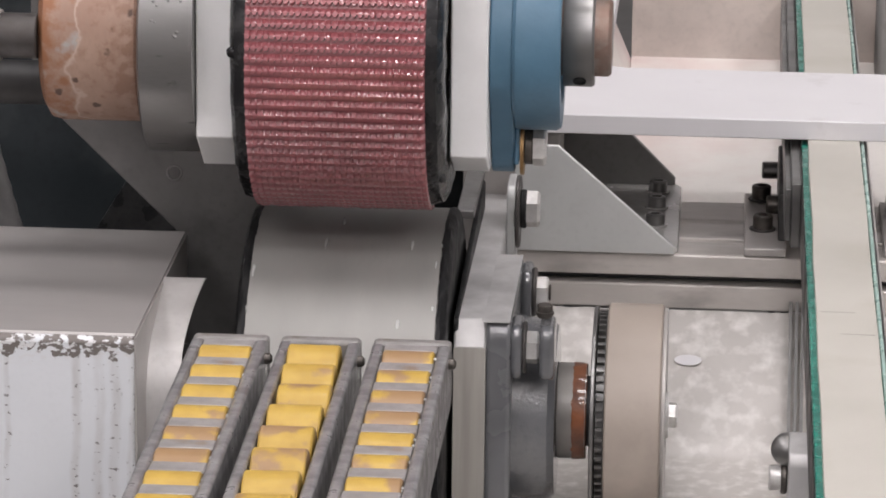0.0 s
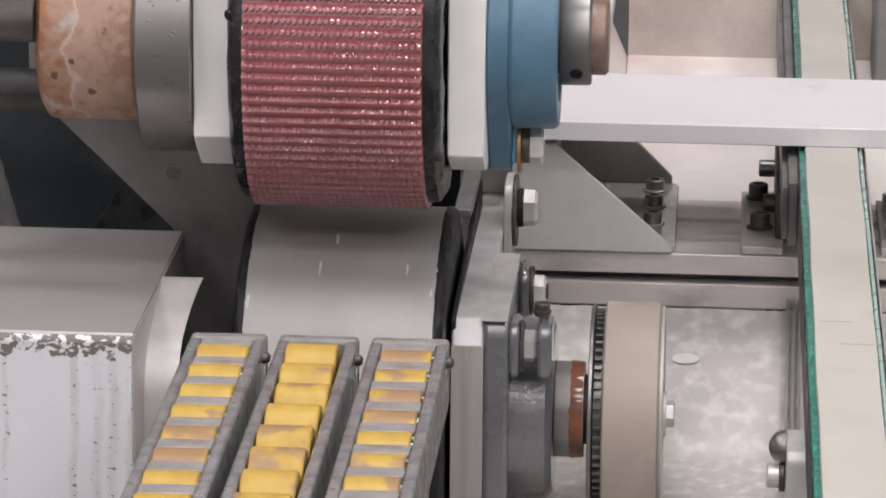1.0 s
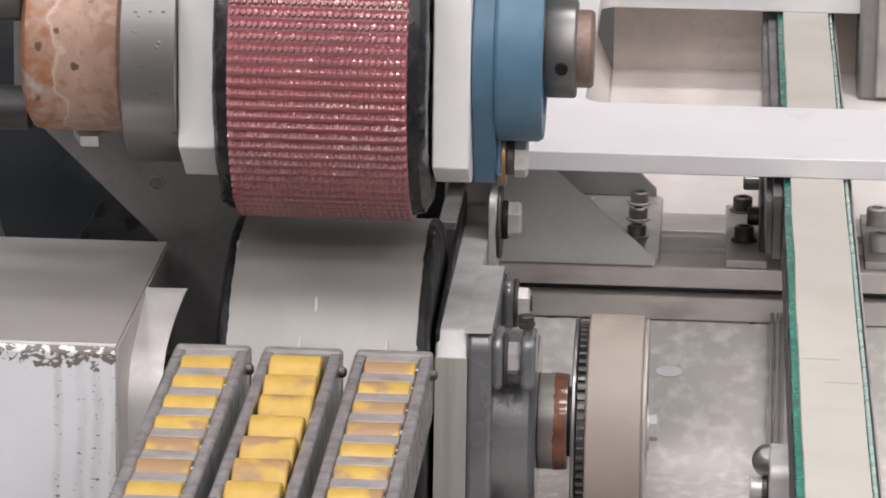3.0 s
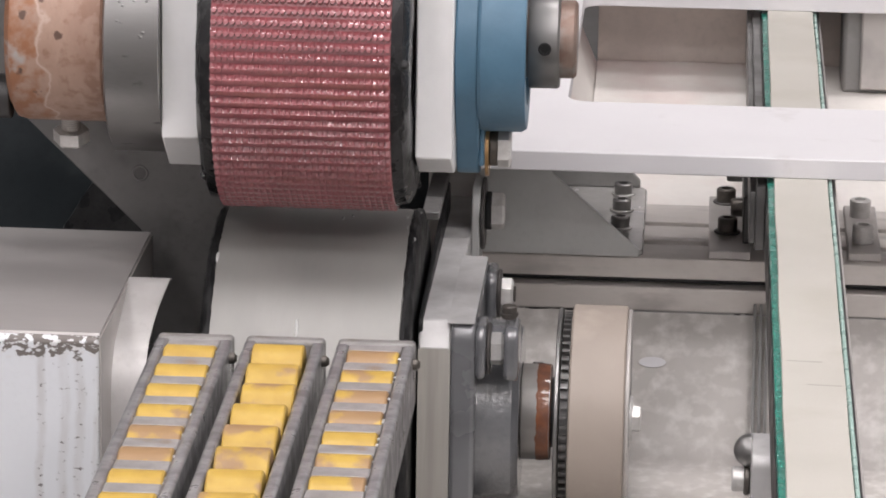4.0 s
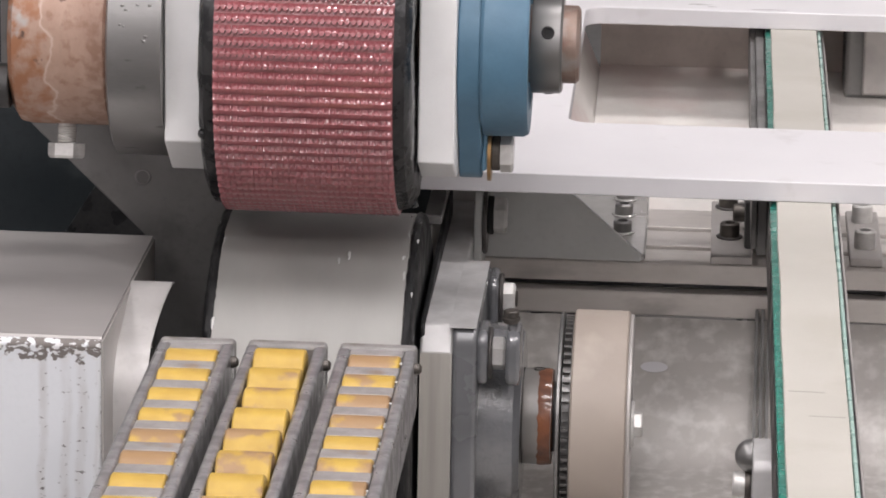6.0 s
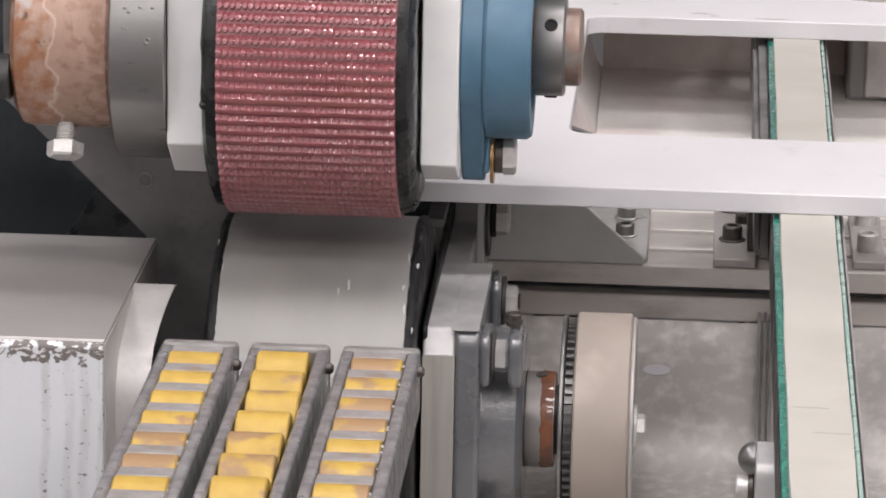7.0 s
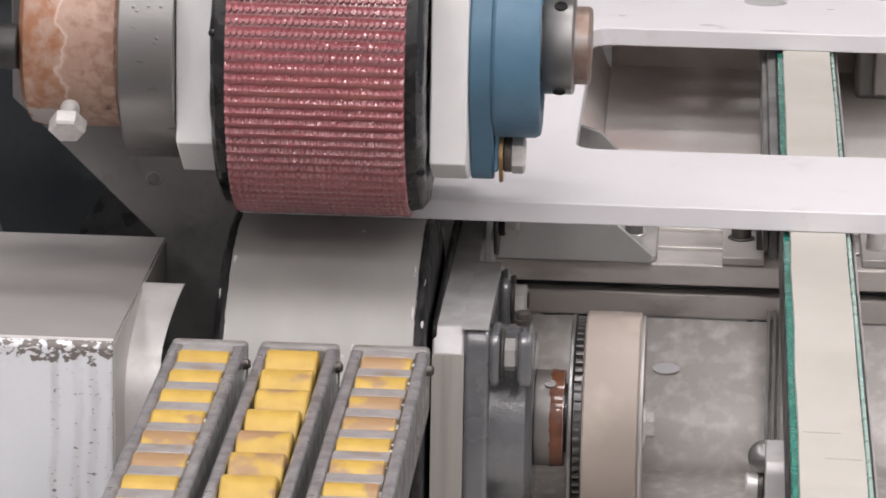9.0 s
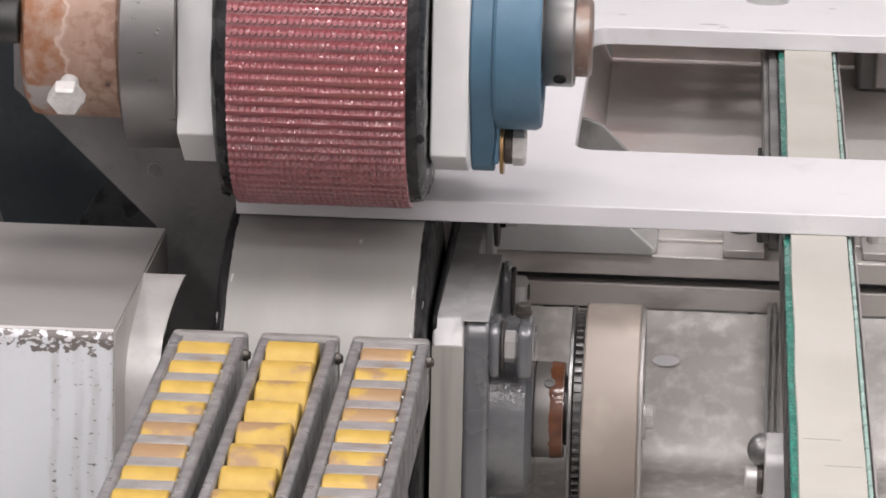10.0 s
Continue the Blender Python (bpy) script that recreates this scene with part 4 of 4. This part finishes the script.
# ---- stone slab ----
def slab():
    """White worktop slab, sink opening with round corners, a tap hole. Its origin is at the front edge."""
    root = thing("stone_slab", "white stone worktop slab with a sink cut-out lying on the belt", "slab", (0, 0.267, 0.0))
    outer = [(-0.055, 0.0), (0.95, 0.0), (0.95, 0.78), (-0.055, 0.78)]
    hole = rounded(0.1685, 0.80, 0.1555, 0.5595, 0.016, 8)
    tap = [(0.307 + 0.0175 * math.cos(2 * math.pi * i / 32), 0.678 + 0.0175 * math.sin(2 * math.pi * i / 32)) for i in range(32)]
    bm = bmesh.new()
    for pts in (outer, hole, tap):
        v = [bm.verts.new((x, y, 0.0)) for x, y in pts]
        for i in range(len(v)):
            bm.edges.new((v[i], v[(i + 1) % len(v)]))
    bmesh.ops.triangle_fill(bm, edges=bm.edges[:], use_beauty=True, use_dissolve=False)
    # fill may close the openings: drop what lies inside them
    def inside(p):
        if 0.1685 < p.x < 0.80 and 0.1555 < p.y < 0.5595:
            dx = max(0.1845 - p.x, p.x - 0.784, 0)
            dy = max(0.1715 - p.y, p.y - 0.5435, 0)
            return dx * dx + dy * dy < 0.0155 ** 2
        return (p.x - 0.307) ** 2 + (p.y - 0.678) ** 2 < 0.0172 ** 2
    bad = [f for f in bm.faces if inside(f.calc_center_median())]
    bmesh.ops.delete(bm, geom=bad, context="FACES_ONLY")
    out = bmesh.ops.extrude_face_region(bm, geom=bm.faces[:])
    bmesh.ops.translate(bm, verts=[g for g in out["geom"] if isinstance(g, bmesh.types.BMVert)], vec=(0, 0, 0.0145))
    part("slab", bm, WHITE, root, bevel=0.0009)
    for x, y, w, d in ((0.262, 0.585, 0.020, 0.006), (0.272, 0.577, 0.010, 0.004), (0.19, 0.612, 0.006, 0.004), (0.318, 0.572, 0.034, 0.004), (0.36, 0.66, 0.008, 0.004)):
        pts = []
        for i in range(14):
            t = 2 * math.pi * i / 14
            k = RNG.uniform(0.55, 1.1)
            pts.append((x + w / 2 * k * math.cos(t), y - 0.0055 + d / 2 * k * math.sin(t)))
        part("smudge", prism(pts, "z", 0.0146, 0.01472), SMUDGE, root, "small grey smudge")
    return root


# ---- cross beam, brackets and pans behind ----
# scale about the camera's eye, and the offset that goes with it
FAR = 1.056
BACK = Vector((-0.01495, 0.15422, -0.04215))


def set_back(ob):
    """Scales the beam group about the camera's eye, to keep its look from there."""
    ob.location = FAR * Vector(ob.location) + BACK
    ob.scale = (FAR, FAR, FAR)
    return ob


def cross_beam():
    root = thing("cross_beam", "wet stainless cross beam with grooves along its top", "beam", (0.28, 0.10, -0.85))
    b = bmesh.new()
    prof = [(0.0, 0.7915), (0.0, 0.806), (0.002, 0.807), (0.035, 0.807), (0.036, 0.801), (0.044, 0.801), (0.045, 0.807), (0.085, 0.807), (0.086, 0.801), (0.095, 0.801),
            (0.096, 0.807), (0.145, 0.807), (0.145, 0.7915)]
    prism(prof, "x", -0.172, 0.40, b)
    part("beam", b, BEAM, root, bevel=0.0008)
    # the web is near black: the gap's shade is put in its colour
    part("web", box(-0.171, 0.40, 0.014, 0.14, 0.7852, 0.7905), DARKSTEEL, root, "web darkened for the shade in the gap")
    part("lower_flange", box(-0.172, 0.40, 0.0, 0.145, 0.7675, 0.785), BEAM, root, bevel=0.0012)
    for x in (-0.1, 0.3):
        part("leg", box(x - 0.03, x + 0.03, 0.04, 0.10, 0.085, 0.7673), DARKSTEEL, root)
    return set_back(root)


def corner_bracket():
    root = thing("corner_bracket", "wet grey corner bracket with two triangular gussets and bolts", "bracket", (0.18, 0.102, -0.043))
    corner = [(0.0505 - 0.008 + 0.008 * math.cos(t), 0.176 - 0.012 + 0.012 * math.sin(t)) for t in [math.pi / 2 * i / 6 for i in range(7)]]
    part("base_plate", prism([(-0.072, -0.0018), (0.047, -0.0018), (0.0505, 0.002)] + corner + [(-0.072, 0.176)], "z", 0.0002, 0.0045), WETPLATE, root,
         "streaming wet base plate with rounded corners", bevel=0.0015)
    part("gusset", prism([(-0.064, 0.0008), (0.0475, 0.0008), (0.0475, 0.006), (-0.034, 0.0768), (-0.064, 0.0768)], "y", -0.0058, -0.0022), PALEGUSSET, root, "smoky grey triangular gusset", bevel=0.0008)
    # rear gusset in the darker grey: its shade under the slab is in the colour
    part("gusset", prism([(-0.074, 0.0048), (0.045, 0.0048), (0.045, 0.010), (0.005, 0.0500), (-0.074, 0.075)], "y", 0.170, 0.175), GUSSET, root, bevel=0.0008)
    for y in (0.057, 0.105, 0.150):
        bolt = part("bolt", capscrew(0.0060, 0.0135, 0.0066, "z", (0.033, y, 0)), STEEL, root, "wet socket cap screw")
        part("washer", rod(0.0046, 0.006, 0.0088, "z", (0.033, y, 0), 24), WETPLATE, bolt)
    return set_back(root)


def clamp_block():
    root = thing("clamp_block", "small dark steel clamp block with cap screws on the beam", "clamp", (0.292, 0.11, -0.0428))
    part("block", box(-0.0160, 0.0130, -0.011, 0.140, 0.0, 0.006), STAINLESS, root, "worn grey block", bevel=0.001)
    part("upright", box(0.0075, 0.0130, 0.01, 0.15, 0.0062, 0.040), DARKSTEEL, root, bevel=0.001)
    for y, x in ((0.040, -0.003), (0.122, -0.004)):
        screw = part("cap_screw", capscrew(0.0075, 0.017, 0.0070, "z", (x, y, 0)), DARKBOLT, root)
        part("washer", rod(0.0061, 0.0075, 0.0095, "z", (x, y, 0), 24), PINSTEEL, screw)
    part("side_screw", capscrew(0.0073, -0.0010, 0.0065, "x", (0, 0.060, 0.019)), DARKBOLT, root)
    part("side_screw", capscrew(0.0073, -0.0040, 0.0062, "x", (0, 0.135, 0.025)), STEEL, root)
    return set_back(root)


def right_clamp():
    root = thing("clamp_plate", "small wet steel clamp plate with two cap screws", "clamp", (0.392, 0.105, -0.0428))
    part("plate", box(-0.019, 0.004, 0.0, 0.13, 0.0, 0.006), STAINLESS, root, bevel=0.001)
    for y in (0.03, 0.10):
        part("cap_screw", capscrew(0.0062, 0.019, 0.0075, "z", (-0.008, y, 0)), ZINC, root)
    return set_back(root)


def tension_plate():
    root = thing("tension_plate", "grey steel tension plate with a dome nut and cap screw", "bracket", (0.3080, -0.27, -0.847))
    part("plate", prism(rounded(-0.05, 0.004, -0.003, 0.798, 0.008), "x", -0.0035, 0.0105), WETALU, root, "pale wet plate", bevel=0.0008)
    c = (0, -0.012, 0.790)
    dome = lathe([(-0.0037, 0), (-0.0037, 0.0105)] + [(-0.0037 - 0.0105 * math.sin(t), 0.0105 * math.cos(t)) for t in [math.pi / 2 * i / 8 for i in range(1, 8)]] + [(-0.0142, 0)], 32, centre=c)
    part("dome_nut", dome, STEEL, root, "polished dome nut")
    part("cap_screw", capscrew(-0.0037, -0.0150, 0.0078, "x", (0, -0.012, 0.7715)), ZINC, root, "bright cap screw")
    part("collar", rod(-0.0037, -0.0075, 0.010, "x", (0, -0.012, 0.7715)), DARKBOLT, root)
    return root


def pan_height(y):
    """The pan lies nearly level in front and rises towards the beam."""
    return -0.213 + 0.06 * min(y - 0.165, 0) + 0.90 * max(y - 0.165, 0)


def pans():
    pan = thing("drip_pan", "wet mottled steel drip pan under the drive wheel", "pan", (0.30, 0.35, -0.85))
    bm = bmesh.new()
    nx, ny = 40, 80
    grid = [[bm.verts.new((-0.2 + 0.5 * i / nx, -0.75 + 0.658 * j / ny, 0.850 + pan_height(-0.75 + 0.658 * j / ny + 0.35) + 0.0008 * noise.noise((i * 0.9, j * 1.1, 1)))) for i in range(nx + 1)] for j in range(ny + 1)]
    for j in range(ny):
        for i in range(nx):
            bm.faces.new((grid[j][i], grid[j][i + 1], grid[j + 1][i + 1], grid[j + 1][i]))
    part("sheet", bm, WETPAN, pan, "wet mottled steel sheet")
    ys = (-0.75, -0.185, -0.092)
    lo = [(y, 0.850 + pan_height(y + 0.35) - 0.009) for y in ys]
    part("under_sheet", prism(lo + [(y, z + 0.005) for y, z in lo[::-1]], "x", -0.2, 0.3), STAINLESS, pan)
    # added disc paints a lamp's reflection, flattened to fit the camera's view
    cap = rod(0.0, 0.0005, 0.0100, "z", n=32, bev=0.0002)
    bmesh.ops.scale(cap, verts=cap.verts, vec=(1, 0.46, 1))
    bmesh.ops.rotate(cap, verts=cap.verts, cent=(0, 0, 0), matrix=Matrix.Rotation(math.atan(0.90), 3, "X"))
    bmesh.ops.translate(cap, verts=cap.verts, vec=(-0.0620, -0.1250, 0.850 + pan_height(0.225) + 0.0012))
    part("drain_cap", cap, WHITE, pan, "pale oval disc for a lamp's reflection")
    for x in (0.0110, 0.0155, 0.0200):
        part("rib", prism([(y, z + 0.012) for y, z in lo] + [(y, z + 0.018) for y, z in lo[::-1]], "x", x, x + 0.0022), GUSSET, pan)
    for x in (-0.19, 0.28):
        part("leg", box(x - 0.01, x + 0.01, -0.30, -0.27, 0.0, 0.625), DARKSTEEL, pan)

    tray = thing("water_tray", "beige stainless water tray with pink blotches and a sloping side", "tray", (0.24, 0.65, -0.85))
    a, b = (-0.195, 0.7455), (0.155, 0.7855)
    part("floor_sheet", prism([a, b, (b[0], b[1] - 0.004), (a[0], a[1] - 0.004)], "x", -0.062, 0.40), TRAY, tray)
    # back sheet browner and darker than the floor: its shade is in the colour
    part("back_sheet", box(-0.062, 0.40, 0.1552, 0.160, 0.775, 0.846), BROWNED, tray, "brown back sheet with its shade in the colour")
    side = bmesh.new()
    for x in (-0.0622, -0.0662):
        for y, z in (a, b):
            side.verts.new((x, y, z - 0.003))
            side.verts.new((x - 0.030 * (0.842 - z) / 0.066, y, 0.842))
    v = list(side.verts)
    for f in ((0, 1, 3, 2), (4, 6, 7, 5), (0, 4, 5, 1), (2, 3, 7, 6), (0, 2, 6, 4), (1, 5, 7, 3)):
        side.faces.new([v[q] for q in f])
    part("side_sheet", side, TRAY, tray)
    for x in (-0.04, 0.35):
        part("leg", box(x - 0.015, x + 0.015, 0.0, 0.03, 0.0, 0.763), DARKSTEEL, tray)

    left = thing("left_bracket_plate", "grey steel bracket plate with a slanted edge and a tapped hole", "bracket", (-0.12, 0.09, -0.85))
    pts = [(0.065, 0.70), (0.065, 1.05), (-0.10, 1.05), (-0.10, 0.913), (-0.081, 0.896), (0.0, 0.8170), (0.0, 0.70)]
    part("plate", prism(pts, "y", 0.0, 0.012), PLATE, left, bevel=0.001)
    part("post", box(0.01, 0.06, 0.0125, 0.05, 0.0, 0.80), DARKPAINT, left)
    hole = part("bolt_hole", lathe([(-0.0001, 0.0058), (-0.0007, 0.0054), (-0.0007, 0.0044), (-0.0001, 0.0042)], 24, "y", (-0.001, 0, 0.8585)), GUSSET, left, "worn pale rim of a tapped hole")
    # no real bore: a flat dark disc paints the shade inside the hole
    part("bore", rod(-0.0002, -0.0005, 0.0040, "y", (-0.001, 0, 0.8585), n=24), GREASY, hole, "dark disc painted as the hole's shade")

    back = thing("rear_guard", "blue-black painted guard panel behind the drum, its unseen top blocks light", "panel", (-0.15, 0.42, -0.85))
    # raised out of view so that its top blocks rear light
    part("panel", prism([(-0.45, 0.0), (0.235, 0.0), (0.235, 0.82), (0.09, 0.82), (0.09, 1.40), (-0.45, 1.40)], "y", 0.0, 0.01), DARKPAINT, back)
    # black outline placed to fit the camera's view
    part("stiffener", prism([(-0.052, 0.766), (-0.105, 0.680), (0.10, 0.680), (0.10, 0.79), (-0.030, 0.79)], "y", -0.012, -0.0003), BLACK, back, "black slanted plate")
    hose = thing("braided_hose", "grey braided hose hanging beside the guard panel", "hose", (-0.268, 0.2, -0.035))
    bm = bmesh.new()
    ring = []
    for i in range(61):
        a = -0.28 + 0.45 * i / 60
        r = 0.012 + (0.0007 if i % 2 else 0.0)
        ring.append((a, r))
    lathe([(ring[0][0], 0)] + ring + [(ring[-1][0], 0)], 24, "z", bm=bm)
    bmesh.ops.rotate(bm, verts=bm.verts, cent=(0, 0, 0), matrix=Matrix.Rotation(radians(-15), 3, "Y"))
    part("hose", bm, PLATE, hose)
    motor = thing("gear_motor", "dark grey motor housing beyond the belt", "motor", (0.47, 0.74, -0.85))
    part("housing", prism([(-0.085, 0.7775), (0.1, 0.7775), (0.1, 0.93), (-0.06, 0.93), (-0.085, 0.88)], "y", 0.0, 0.10), GUSSET, motor, bevel=0.004)
    part("end_cover", prism([(-0.070, 0.782), (0.09, 0.782), (0.09, 0.920), (-0.050, 0.920), (-0.070, 0.880)], "y", -0.006, -0.0002), STAINLESS, motor, bevel=0.002)
    return tray


hall()
ROLLER = upper_roller()
LOWER = lower_drum()
cheek(-0.0857, -0.0612, 0.0275)
cheek(0.0812, 0.1055, 0.0185)
blue_bearing()
left_flange()
side_plate()
rear_bar()
lower_bearing()
casing()
guide_sheet()
track(-0.0615, -0.0145, True, "grey roller track with yellow wheels in cover slots", "0001220010101")
track(-0.0070, 0.0420, False, "grey open roller track with worn yellow wheels", "0020110102010")
track(0.0495, 0.0975, True, "grey roller track with dirty yellow wheels in cover slots", "1222012102112")
BELT_RUN = conveyor()
SLAB = slab()
cross_beam()
corner_bracket()
clamp_block()
right_clamp()
tension_plate()
pans()


def motions():
    times = [0, 1, 2, 3, 4, 5, 6, 7, 8, 9, 10]
    up, low = math.degrees(SPEED / R_UP), math.degrees(SPEED / R_LOW)
    # the set screw faces the viewer, 13 degrees above level, at 5.5 s
    walk(ROLLER, [(t, pose(0, 0, AX, -13 - up * (t - 5.5))) for t in times])
    walk(LOWER, [(t, pose(-0.0012, Y_LOW, Z_LOW, low * (t - 8.0))) for t in times])
    walk(SLAB, [(t, pose(0, 0.267 - SPEED * t, 0)) for t in (0, 5, 10)])
    walk(BELT_RUN, [(t, pose(0.3395, -SPEED * t, -0.0072)) for t in (0, 5, 10)])


motions()
